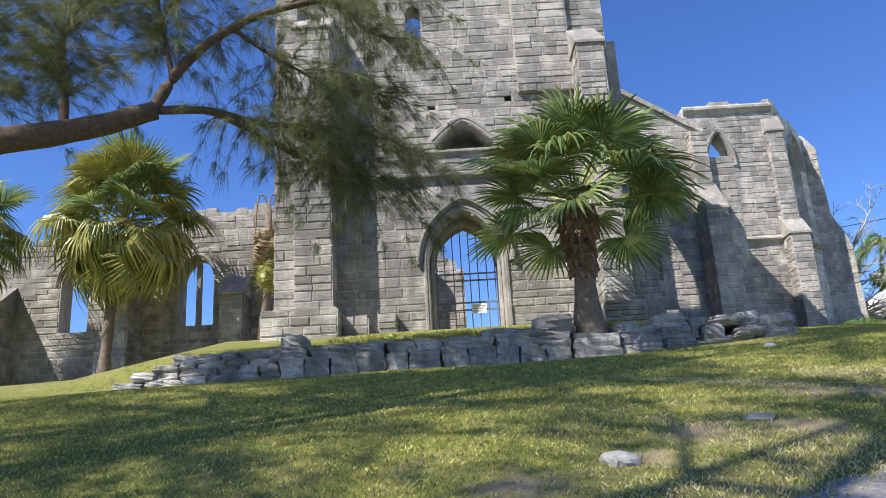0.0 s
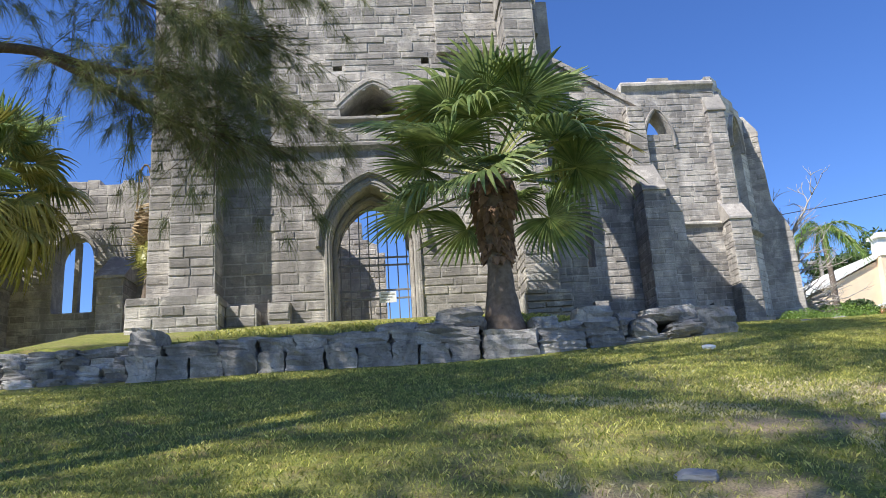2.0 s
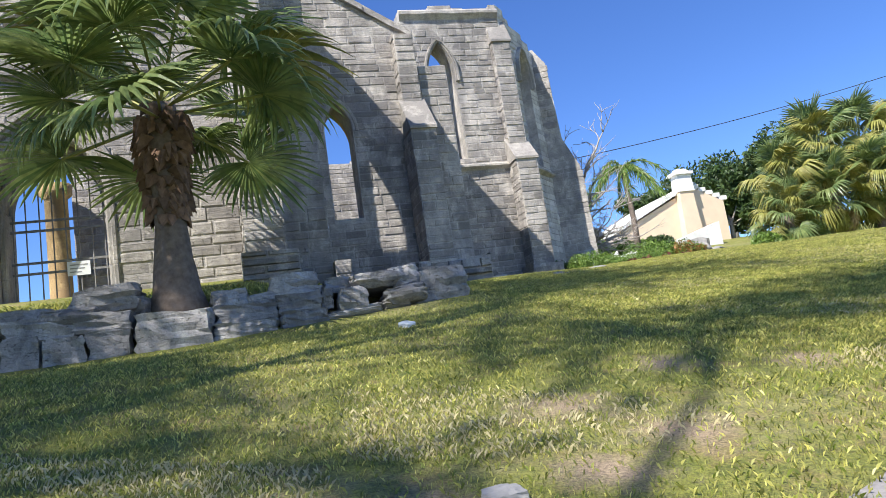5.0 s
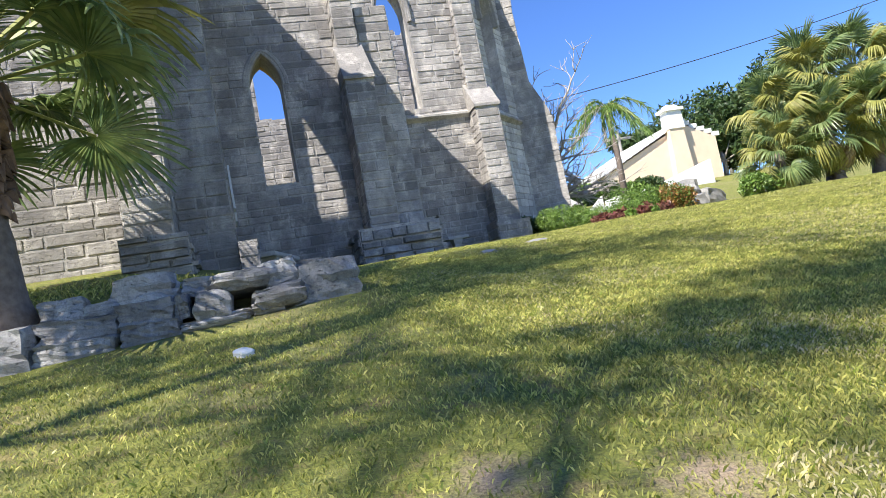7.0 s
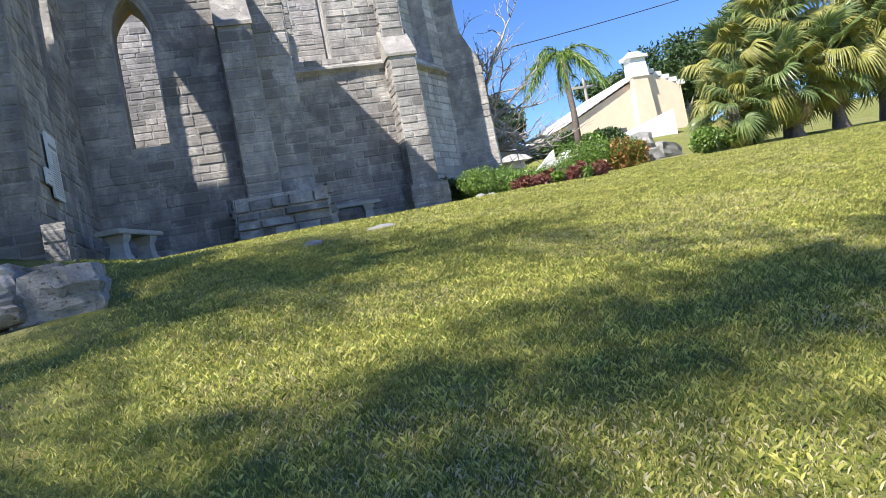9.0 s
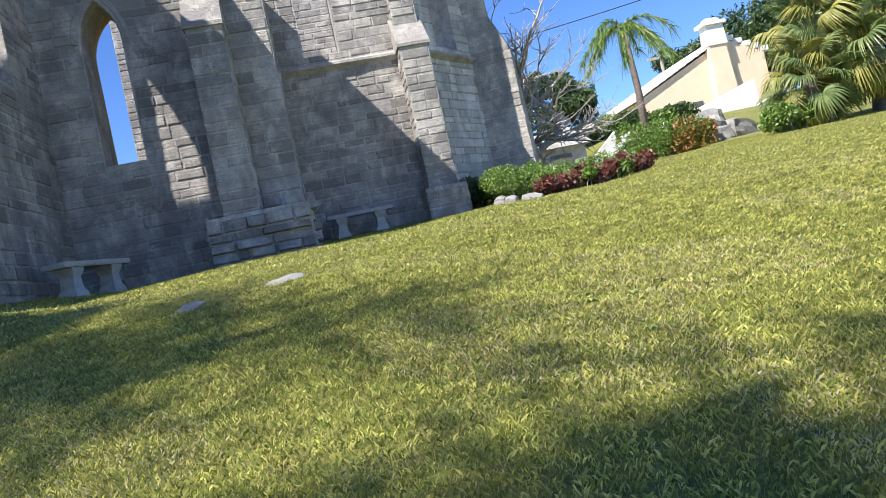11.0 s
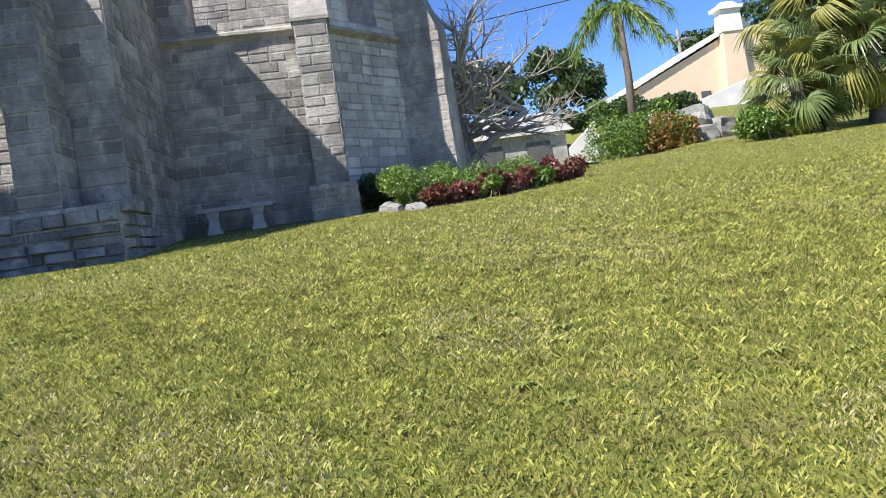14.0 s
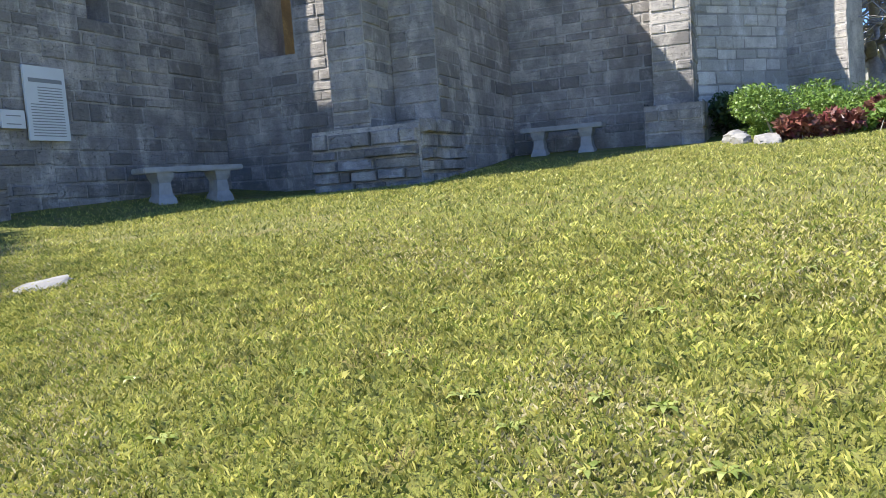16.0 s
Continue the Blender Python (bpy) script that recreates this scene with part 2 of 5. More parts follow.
def tube_bm(bm, pts, radii, sides=8, wobble=0.0, rng=None):
    """A tapered round limb along pts."""
    rings, n = [], len(pts)
    pts = [Vector(p) for p in pts]
    for i, p in enumerate(pts):
        d = (pts[min(i + 1, n - 1)] - pts[max(i - 1, 0)]).normalized()
        a = d.orthogonal().normalized() if abs(d.z) > 0.9 else d.cross(Vector((0, 0, 1))).normalized()
        b = d.cross(a)
        ring = []
        for k in range(sides):
            w = 2 * math.pi * k / sides
            r = radii[i] * (1 + (rng.uniform(-wobble, wobble) if rng else 0))
            ring.append(bm.verts.new(p + (a * math.cos(w) + b * math.sin(w)) * r))
        rings.append(ring)
    for r0, r1 in zip(rings, rings[1:]):
        for k in range(sides):
            bm.faces.new((r0[k], r0[(k + 1) % sides], r1[(k + 1) % sides], r1[k]))
    bm.faces.new(rings[0][::-1])
    bm.faces.new(rings[-1])


def smooth_line(pts, n=6):
    """Catmull-Rom points through pts."""
    P = [Vector(p) for p in pts]
    P = [P[0] * 2 - P[1]] + P + [P[-1] * 2 - P[-2]]
    out = []
    for i in range(1, len(P) - 2):
        for k in range(n):
            t = k / n
            a, b, c, d = P[i - 1:i + 3]
            out.append(0.5 * ((2 * b) + (c - a) * t + (2 * a - 5 * b + 4 * c - d) * t * t + (3 * b - a - 3 * c + d) * t ** 3))
    return out + [P[-2]]


# ---- ground ----
GY = np.array([-200, -40, -12, -2, 3, 7, 11, 15, 18, 21, 25, 30, 36, 42, 50, 60, 75, 110, 400.0])
GZ = np.array([-14, -9, -3.2, -0.36, 0.78, 1.96, 2.88, 3.74, 4.1, 4.2, 4.55, 5.1, 5.75, 7.0, 8.8, 10.3, 12.2, 15.0, 15.0])


def lawn_z(x, y):
    """Height of the grass bank, smoothed across its profile."""
    x, y = np.asarray(x, float), np.asarray(y, float)
    z = sum(w * np.interp(y + d, GY, GZ) for d, w in ((-1.2, 0.2), (-0.5, 0.2), (0, 0.2), (0.5, 0.2), (1.2, 0.2)))
    z = z - 0.13 * np.exp(-((y - 13.2) / 1.3) ** 2) * np.clip((5.5 - x) / 2.5, 0, 1)
    z = z - 0.9 * np.clip((23.5 - x) / 3, 0, 1) * np.clip((y - 31) / 6, 0, 1) * np.clip((50 - y) / 4, 0, 1)
    z = z + 0.012 * np.clip(x, -30, 30) + 0.02 * np.sin(x * 1.3 + y * 0.7) * np.sin(y * 1.1 - 0.4 * x)
    return z


def terrace_z(x, y):
    """Ground behind the low wall is a terrace, level with the wall's top."""
    x, y = np.asarray(x, float), np.asarray(y, float)
    side = np.clip((6.0 - x) / 2.5, 0, 1) * np.clip((x + 7.5) / 2.5, 0, 1)
    level = 3.8 + 0.235 * np.clip(y - 13.75, 0, 3.5)
    z = lawn_z(x, y)
    inside = np.clip((y - 13.75) / 0.12, 0, 1) * side
    return z + inside * np.maximum(level - z, 0)


def ground_z(x, y):
    return float(terrace_z(x, y))


def axis(stops):
    out = []
    for (a, b, step) in stops:
        out += list(np.arange(a, b, step))
    return np.array(out + [stops[-1][1]])


def build_ground():
    gx = axis([(-400, -60, 20), (-60, -14, 2), (-14, 24, 0.25), (24, 60, 2), (60, 400, 20)])
    gy = axis([(-200, -20, 15), (-20, -4, 1), (-4, 27, 0.22), (27, 60, 1.0), (60, 400, 20)])
    X, Y = np.meshgrid(gx, gy)
    Z = terrace_z(X, Y)
    nx, ny = len(gx), len(gy)
    verts = np.stack([X, Y, Z], -1).reshape(-1, 3)
    i = (np.arange(ny - 1)[:, None] * nx + np.arange(nx - 1)[None]).reshape(-1)
    me = mesh_of("ground", verts, np.stack([i, i + 1, i + nx + 1, i + nx], 1), LAWN, True)
    tagged(new("ground", me), "sloping mown lawn with dry patches", "lawn", kind="structure")


build_ground()


# ---- masonry ----
def arch_z(o, u):
    """Underside of a pointed arch o = (centre, half width, sill, spring, apex) at u."""
    c, hw, sill, spring, apex = o
    h = apex - spring
    if h < hw:
        return spring + h * (1 - min(abs(u - c) / hw, 1) ** 1.35)
    r = (hw * hw + h * h) / (2 * hw)
    d = abs(u - c)
    return spring + math.sqrt(max(r * r - (d + r - hw) ** 2, 0))


class Wall:
    """A straight wall from a to b with thickness behind it, a top profile and pointed openings."""

    def __init__(self, a, b, z0, top, thick, openings=()):
        self.a, self.d = Vector((*a, 0)), Vector((b[0] - a[0], b[1] - a[1], 0))
        self.length = self.d.length
        self.d.normalize()
        self.n = Vector((self.d.y, -self.d.x, 0))
        self.z0, self.thick, self.openings = z0, thick, list(openings)
        self.top = top if isinstance(top, (list, tuple)) else [(0, top), (self.length, top)]

    def at(self, u, out, z):
        return self.a + self.d * u + self.n * out + Vector((0, 0, z))

    def top_z(self, u):
        return float(np.interp(u, [p[0] for p in self.top], [p[1] for p in self.top]))

    def spans(self, u, eps=0.0):
        z, out = self.z0, []
        for o in sorted((o for o in self.openings if abs(u + eps - o[0]) < o[1]), key=lambda o: o[2]):
            out.append((z, o[2]))
            z = arch_z(o, u)
        out.append((z, self.top_z(u)))
        return out

    def mesh(self, name, mat):
        us = {0.0, self.length} | {p[0] for p in self.top if 0 <= p[0] <= self.length}
        for c, hw, *_ in self.openings:
            us |= {c + hw * math.sin(k / 10 * math.pi / 2) * s for k in range(11) for s in (-1, 1)}
        us = sorted(u for u in us if 0 <= u <= self.length)
        us = [u for i, u in enumerate(us) if i == 0 or u - us[i - 1] > 1e-4]
        verts, faces = [], []

        def quad(*p):
            i = len(verts)
            verts.extend(p)
            faces.append((i, i + 1, i + 2, i + 3))

        for u0, u1 in zip(us, us[1:]):
            e = (u1 - u0) * 0.01
            A, B = self.spans(u0 + e), self.spans(u1 - e)
            for (a0, a1), (b0, b1) in zip(A, B):
                f = [self.at(u0, 0, a0), self.at(u1, 0, b0), self.at(u1, 0, b1), self.at(u0, 0, a1)]
                k = [self.at(u0, -self.thick, a0), self.at(u1, -self.thick, b0), self.at(u1, -self.thick, b1), self.at(u0, -self.thick, a1)]
                quad(*f); quad(*k[::-1])
                quad(f[3], f[2], k[2], k[3]); quad(f[1], f[0], k[0], k[1])
        for c, hw, sill, spring, apex in self.openings:
            for s in (-1, 1):
                u = c + s * hw
                if 0 <= u <= self.length:
                    quad(self.at(u, 0, sill), self.at(u, 0, spring), self.at(u, -self.thick, spring), self.at(u, -self.thick, sill))
        for u in (0, self.length):
            quad(self.at(u, 0, self.z0), self.at(u, -self.thick, self.z0), self.at(u, -self.thick, self.top_z(u)), self.at(u, 0, self.top_z(u)))
        me = mesh_of(name, verts, faces, mat)
        bm = bmesh.new()
        bm.from_mesh(me)
        bmesh.ops.remove_doubles(bm, verts=bm.verts[:], dist=0.0005)
        bm.to_mesh(me)
        bm.free()
        return me

    def blocks(self, rng, course=0.2, length=(0.28, 0.66), z_from=None, gap=0.026, proud=(0.002, 0.022)):
        """Places of the facing blocks: (u0, u1, z0, z1, proud), course by course, clear of the openings."""
        out, z = [], self.z0 if z_from is None else z_from
        zmax = max(p[1] for p in self.top)
        while z < zmax:
            h = course * rng.uniform(0.7, 1.25)
            zm = z + h / 2
            us = np.arange(0.0, self.length + 0.001, 0.03)
            ok = [any(a - 0.04 <= zm - h * 0.3 and zm + h * 0.3 <= b + 0.05 for a, b in self.spans(u)) for u in us]
            i = 0
            while i < len(us):
                if not ok[i]:
                    i += 1
                    continue
                j = i
                while j + 1 < len(us) and ok[j + 1]:
                    j += 1
                u, end = us[i], us[j]
                while u < end - 0.06:
                    w = rng.uniform(*length) * rng.choice((0.8, 1.0, 1.25))
                    if end - u - w < 0.22:
                        w = end - u
                    if rng.random() > 0.012:
                        e = [gap * rng.uniform(0.1, 0.9) for _ in range(4)]
                        out.append((u + e[0], u + w - e[1], z + e[2], z + h - e[3], rng.uniform(*proud)))
                    u += w
                i = j + 1
            z += h
        return out


def block_mesh(name, seed, mat):
    """A worn block one unit in size, its front face rounded off."""
    r = random.Random(seed)
    co = [(-0.5, 0, -0.5), (0.5, 0, -0.5), (0.5, 0, 0.5), (-0.5, 0, 0.5)]
    mid = [(x * (0.985 - r.uniform(0, 0.02)), -0.7, z * (0.96 - r.uniform(0, 0.05))) for x, _, z in co]
    front = [(x * (0.94 - r.uniform(0, 0.03)), -1 + r.uniform(-0.25, 0.25), z * (0.86 - r.uniform(0, 0.08))) for x, _, z in co]
    vs = co + mid + front
    fs = [(8, 9, 10, 11)]
    for base in (0, 4):
        fs += [(base + i, base + (i + 1) % 4, base + 4 + (i + 1) % 4, base + 4 + i) for i in range(4)]
    return mesh_of(name, vs, fs, mat)


BLOCKS = {m.name: [block_mesh("block", s, m) for s in range(6)] for m in (STONE, ROCK, GOLD, DRESSED, PLASTER)}
LATER = []


def faced_wall(name, wall, parent, mat=STONE, label="", singles=0, near=lambda p: 0, seed=1, **kw):
    """A wall of mortar with facing blocks: some objects of their own, the rest joined."""
    ob = part(name, wall.mesh(name, MORTAR), None, parent, label)
    rng = random.Random(seed)
    todo = wall.blocks(rng, **kw)
    todo.sort(key=lambda b: near(wall.at((b[0] + b[1]) / 2, 0, (b[2] + b[3]) / 2)))
    LATER.append((ob, wall, todo, singles, mat, seed))
    return ob


def lay_blocks():
    for ob, wall, todo, singles, mat, seed in LATER:
        rng = random.Random(seed + 77)
        turn = Matrix((wall.d, -wall.n, Vector((0, 0, 1)))).transposed().to_4x4()
        for u0, u1, z0, z1, p in todo[:singles]:
            b = new("block", rng.choice(BLOCKS[mat.name]))
            b.parent = ob
            b.matrix_basis = Matrix.Translation(wall.at((u0 + u1) / 2, 0, (z0 + z1) / 2)) @ turn @ Matrix.Diagonal((u1 - u0, p, z1 - z0, 1))
        verts, faces = [], []
        for u0, u1, z0, z1, p in todo[singles:]:
            src = rng.choice(BLOCKS[mat.name])
            i = len(verts)
            for v in src.vertices:
                verts.append(wall.at((u0 + u1) / 2 + v.co.x * (u1 - u0), -v.co.y * p, (z0 + z1) / 2 + v.co.z * (z1 - z0)))
            faces += [[i + k for k in f.vertices] for f in src.polygons]
        if faces:
            rest = part("facing_blocks", mesh_of("facing_blocks", verts, faces, mat), None, ob)
            tagged(rest, kind="stuff")


church = thing("ruined_church", "roofless grey limestone gothic church ruin on a grass terrace", "church ruin", (0, 0, 0))


def prism_walls(name, x0, x1, y0, y1, z0, z1, sides="flr", label="", mat=STONE, seed=3, singles=0, near=lambda p: 0, top=None, **kw):
    """An upright block of masonry, faced in front (f) and on its left (l) and right (r)."""
    runs = {"f": ((x0, y0), (x1, y0)), "l": ((x0, y1), (x0, y0)), "r": ((x1, y0), (x1, y1))}
    bm = bmesh.new()
    box_bm(bm, x0 + 0.002, x1 - 0.002, y0 + 0.002, y1, z0, z1, top=top)
    holder = part(name, bm, MORTAR, church, label)
    for k in sides:
        a, b = runs[k]
        w = Wall(a, b, z0, z1, 0.1)
        rng = random.Random(seed + ord(k))
        todo = w.blocks(rng, **kw)
        todo.sort(key=lambda t: near(w.at((t[0] + t[1]) / 2, 0, (t[2] + t[3]) / 2)))
        LATER.append((holder, w, todo, singles if k == "f" else 0, mat, seed + ord(k)))
    return holder


def weathering(name, x0, x1, y0, y1, z0, z1, over=0.05, label="sloped stone weathering"):
    """The sloped cap of a buttress: from its front foot up to its back."""
    bm = bmesh.new()
    for a, b in ((0.0, 1.0),):
        ya, yb = y0 + (y1 - y0) * a, y0 + (y1 - y0) * b
        za, zb = z0 + (z1 - z0) * a, z0 + (z1 - z0) * b
        vs = [(x0 - over, ya - over, za - 0.02), (x1 + over, ya - over, za - 0.02), (x1 + over, y1, za - 0.02), (x0 - over, y1, za - 0.02),
              (x0 - over, ya - over, za + 0.05), (x1 + over, ya - over, za + 0.05), (x1 + over * 0.7, yb, zb), (x0 - over * 0.7, yb, zb)]
        v = [bm.verts.new(c) for c in vs]
        w = [bm.verts.new((x1 + over, y1, zb)), bm.verts.new((x0 - over, y1, zb))]
        for f in ((v[0], v[3], v[2], v[1]), (v[0], v[1], v[5], v[4]), (v[4], v[5], v[6], v[7]), (v[7], v[6], w[0], w[1]),
                  (v[1], v[2], w[0], v[6], v[5]), (v[3], v[0], v[4], v[7], w[1])):
            bm.faces.new(f)
    return part(name, bm, DRESSED, church, label)


def moulding(name, wall, z0, z1, out, u0=0.0, u1=None, label="projecting string course"):
    u1 = wall.length if u1 is None else u1
    bm = bmesh.new()
    prof = [(0, z0), (out * 0.5, z0 + (z1 - z0) * 0.25), (out, z0 + (z1 - z0) * 0.45), (out, z0 + (z1 - z0) * 0.7), (0, z1)]
    n = max(2, int((u1 - u0) / 0.5))
    rows = []
    rng = random.Random(len(name))
    for i in range(n + 1):
        u = u0 + (u1 - u0) * i / n
        k = rng.uniform(0.75, 1.1)
        rows.append([bm.verts.new(wall.at(u, o * k, z)) for o, z in prof])
    for a, b in zip(rows, rows[1:]):
        for k in range(len(prof) - 1):
            bm.faces.new((a[k], b[k], b[k + 1], a[k + 1]))
    bm.faces.new(rows[0]); bm.faces.new(rows[-1][::-1])
    return part(name, bm, DRESSED, church, label)


def arch_ring(name, wall, o, width, out, depth, drop=0.0, label="pointed arch moulding", mat=None, jamb_to=None):
    """Moulded ring round an opening, from its jambs over the pointed head."""
    c, hw, sill, spring, apex = o
    line = []
    lo = jamb_to if jamb_to is not None else spring - drop
    for s in (-1, 1):
        half = []
        if lo < spring:
            half += [(c + s * hw, lo, s, 0.0)]
        for k in range(13):
            d = hw * math.cos(k / 12 * math.pi / 2)
            z = arch_z(o, c + s * d)
            h = apex - spring
            r = (hw * hw + h * h) / (2 * hw)
            cx = c - s * (r - hw)
            nx, nz = (c + s * d - cx) / r, (z - spring) / r
            if h < hw:
                nx, nz = s * h / hw * (d / hw) ** 0.35, 1.0
            half.append((c + s * d, z, nx, nz))
        line.append(half)
    pts = line[0] + line[1][::-1][1:]
    bm = bmesh.new()
    prof = [(0, 0), (0.15, 0.55), (0.4, 0.6), (0.5, 1.0), (0.85, 1.0), (1, 0)]
    rows = []
    for u, z, nx, nz in pts:
        L = math.hypot(nx, nz) or 1
        rows.append([bm.verts.new(wall.at(u + nx / L * width * a, depth + out * b, z + nz / L * width * a)) for a, b in prof])
    for a, b in zip(rows, rows[1:]):
        for k in range(len(prof) - 1):
            bm.faces.new((a[k], a[k + 1], b[k + 1], b[k]))
    bm.faces.new(rows[0][::-1]); bm.faces.new(rows[-1])
    return part(name, bm, mat or DRESSED, church, label)


def coping(name, wall, out=0.07, high=0.1, u0=0.0, u1=None, label="weathered stone coping", seed=5):
    """Flat worn coping stones along a wall's top."""
    u1 = wall.length if u1 is None else u1
    bm, rng, u = bmesh.new(), random.Random(seed), u0
    while u < u1 - 0.05:
        w = min(rng.uniform(0.5, 0.9), u1 - u)
        za, zb, dz, o = wall.top_z(u), wall.top_z(u + w), rng.uniform(-0.01, 0.03), out * rng.uniform(0.7, 1.15)
        co = [wall.at(u + 0.005, o, za), wall.at(u + w - 0.005, o, zb), wall.at(u + w - 0.005, -wall.thick - out, zb), wall.at(u + 0.005, -wall.thick - out, za)]
        lo = [bm.verts.new(p + Vector((0, 0, -0.01))) for p in co]
        hi = [bm.verts.new(p + Vector((0, 0, high + dz))) for p in co]
        bm.faces.new(lo[::-1]); bm.faces.new(hi)
        for k in range(4):
            bm.faces.new((lo[k], lo[(k + 1) % 4], hi[(k + 1) % 4], hi[k]))
        u += w
    return part(name, bm, DRESSED, church, label)


def ragged(length, points, amp, seed, step=0.45):
    """A broken wall top: the given profile with blocks missing."""
    rng, out, u = random.Random(seed), [], 0.0
    while u < length:
        z = float(np.interp(u, [p[0] for p in points], [p[1] for p in points])) + rng.uniform(-amp, amp)
        w = rng.uniform(0.5, 1.3) * step
        out += [(u, z), (min(u + w, length) - 0.001, z)]
        u += w
    return out


from_x = lambda p: (p - Vector((8.0, 12.0, 4.5))).length

# tower
DOOR = (4.44, 0.86, 4.58, 6.25, 7.52)
UPPER = (3.47, 0.19, 12.25, 13.0, 13.2)
TOWER_TOP = ragged(7.42, [(0, 13.6), (7.42, 13.5)], 0.1, 3)
HOLES = [(3.83, 0.1, 10.2, 10.31, 10.35), (5.76, 0.09, 10.32, 10.46, 10.5)]
NICHE = (4.58, 0.72, 9.1, 9.25, 9.82)
tower_front = Wall((-3.92, 17.45), (3.5, 17.45), 3.8, TOWER_TOP, 0.55, [DOOR, UPPER, NICHE] + HOLES)
faced_wall("tower_wall", tower_front, church, singles=300, near=lambda p: (p - Vector((1.5, 12, 5))).length, seed=11,
           label="grey limestone tower front with a gothic doorway")
DOOR_IN = (4.44, 0.77, 4.58, 6.25, 7.35)
inner = Wall((-3.87, 18.0), (3.45, 18.0), 3.8, 11.0, 0.6, [(4.39, 0.77, 4.58, 6.25, 7.35), (4.53, 0.72, 9.1, 9.25, 9.82)])
part("inner_wall", inner.mesh("inner_wall", STONE), None, church)
back_panel = Wall((-0.2, 18.62), (1.55, 18.62), 8.9, 10.15, 0.04)
part("niche_back", back_panel.mesh("niche_back", DRESSED), None, church, "shadowed stone back of the blind niche")
arch_ring("hood_mould", tower_front, (4.44, 1.02, 4.58, 6.25, 7.7), 0.15, 0.13, 0.0, 0.05, "weathered drip mould over the doorway")
arch_ring("door_surround", tower_front, DOOR, 0.15, 0.05, 0.0, label="chamfered stone doorway surround", jamb_to=4.65)
arch_ring("inner_surround", tower_front, DOOR_IN, 0.09, 0.06, -0.55, label="inner arch order", jamb_to=4.65)
arch_ring("niche_arch", tower_front, NICHE, 0.22, 0.05, 0.0, label="pale patched niche arch")
moulding("string_course", tower_front, 8.28, 8.52, 0.15, 1.37, 6.3)
moulding("niche_sill", tower_front, 8.94, 9.1, 0.1, 3.6, 5.6, "stone sill under the niche")
prism_walls("tower_buttress", -3.4, -2.52, 16.75, 17.45, 3.9, 12.3, "flr", "tall pilaster buttress on the tower", seed=21)
weathering("weathering", -3.4, -2.52, 16.75, 17.45, 12.3, 13.0)
prism_walls("buttress_plinth", -4.05, -2.36, 16.35, 17.43, 3.9, 5.05, "flr", "stepped plinth of the tower buttress", seed=22)
prism_walls("plinth_block", -2.34, -1.75, 16.9, 17.43, 4.1, 4.9, "flr", "worn block at the foot of the tower", seed=30)
prism_walls("tower_corner", -3.95, -3.4, 17.2, 20.6, 3.9, 13.5, "fl", "", seed=23)
prism_walls("tower_pilaster", 2.1, 3.5, 17.33, 17.45, 10.5, 13.45, "fr", "shallow upper pilaster of the tower", seed=24)
prism_walls("tower_strip", 3.5, 4.15, 16.5, 18.45, 3.9, 11.3, "flr", "eroded side buttress of the tower", seed=25)
weathering("weathering", 3.5, 4.15, 16.5, 17.5, 11.3, 12.3)
prism_walls("tower_upper", 3.5, 4.45, 17.45, 18.45, 11.0, 13.4, "fr", "", seed=29)
prism_walls("tower_turret", 4.15, 4.93, 17.2, 18.45, 3.9, 9.6, "fr", "plain side pier of the tower", seed=26)
weathering("weathering", 4.17, 4.93, 17.2, 18.45, 9.6, 10.4, 0.02)
prism_walls("strip_footing", 3.42, 4.32, 16.36, 17.2, 3.9, 4.85, "fr", "eroded rubble footing", seed=27, course=0.12, proud=(0.01, 0.09))
prism_walls("pier_footing", 4.94, 5.22, 17.05, 17.5, 3.9, 4.72, "fr", "sunlit worn block at the pier foot", seed=35)
tower_side = Wall((4.93, 18.4), (4.93, 21.9), 3.7, [(0, 12.4), (3.5, 12.4)], 0.6, [(1.0, 0.19, 6.78, 8.3, 8.8), (1.82, 0.42, 7.75, 10.4, 11.3)])
faced_wall("side_wall", tower_side, church, seed=12, label="smooth shaded side wall of the tower")
prism_walls("pedestal", -1.56, -1.14, 17.1, 17.45, 4.3, 5.03, "flr", "pale stone pedestal block", seed=28)

# transept
TR_WIN = (1.17, 0.34, 6.53, 8.7, 9.42)
transept = Wall((4.9, 21.9), (8.2, 21.9), 3.8, [(0, 13.15), (3.3, 11.08)], 0.75, [TR_WIN])
faced_wall("transept_wall", transept, church, seed=13, singles=200, near=from_x, label="shaded transept wall with a lancet window", course=0.2)
arch_ring("window_hood", transept, TR_WIN, 0.16, 0.04, 0.0, label="broken arch over the lancet window")
lining = Wall((4.93, 22.66), (8.2, 22.66), 3.8, 10.6, 0.5, [(1.14, 0.43, 6.53, 8.7, 9.55)])
part("window_lining", lining.mesh("window_lining", GOLD), None, church, "golden sheltered stone inside the window")
coping("coping", transept, 0.12, 0.14, label="sloping gable coping")
prism_walls("buttress", 7.6, 8.2, 20.9, 21.9, 3.8, 8.33, "flr", "stepped corner buttress of the transept", seed=31, singles=90, near=from_x)
weathering("weathering", 7.62, 8.18, 20.9, 21.55, 8.33, 9.3)
prism_walls("buttress_shaft", 7.66, 8.14, 21.5, 21.9, 8.3, 11.0, "flr", "", seed=32)
prism_walls("buttress_plinth", 7.3, 9.0, 20.78, 22.3, 3.8, 5.15, "flr", "rubble plinth under the corner buttress", seed=33, singles=60, near=from_x, course=0.2, length=(0.2, 0.7), proud=(0.01, 0.12), mat=ROCK)
prism_walls("transept_corner", 8.2, 8.93, 21.7, 22.6, 3.8, 10.2, "fr", "", seed=34, singles=90, near=from_x)
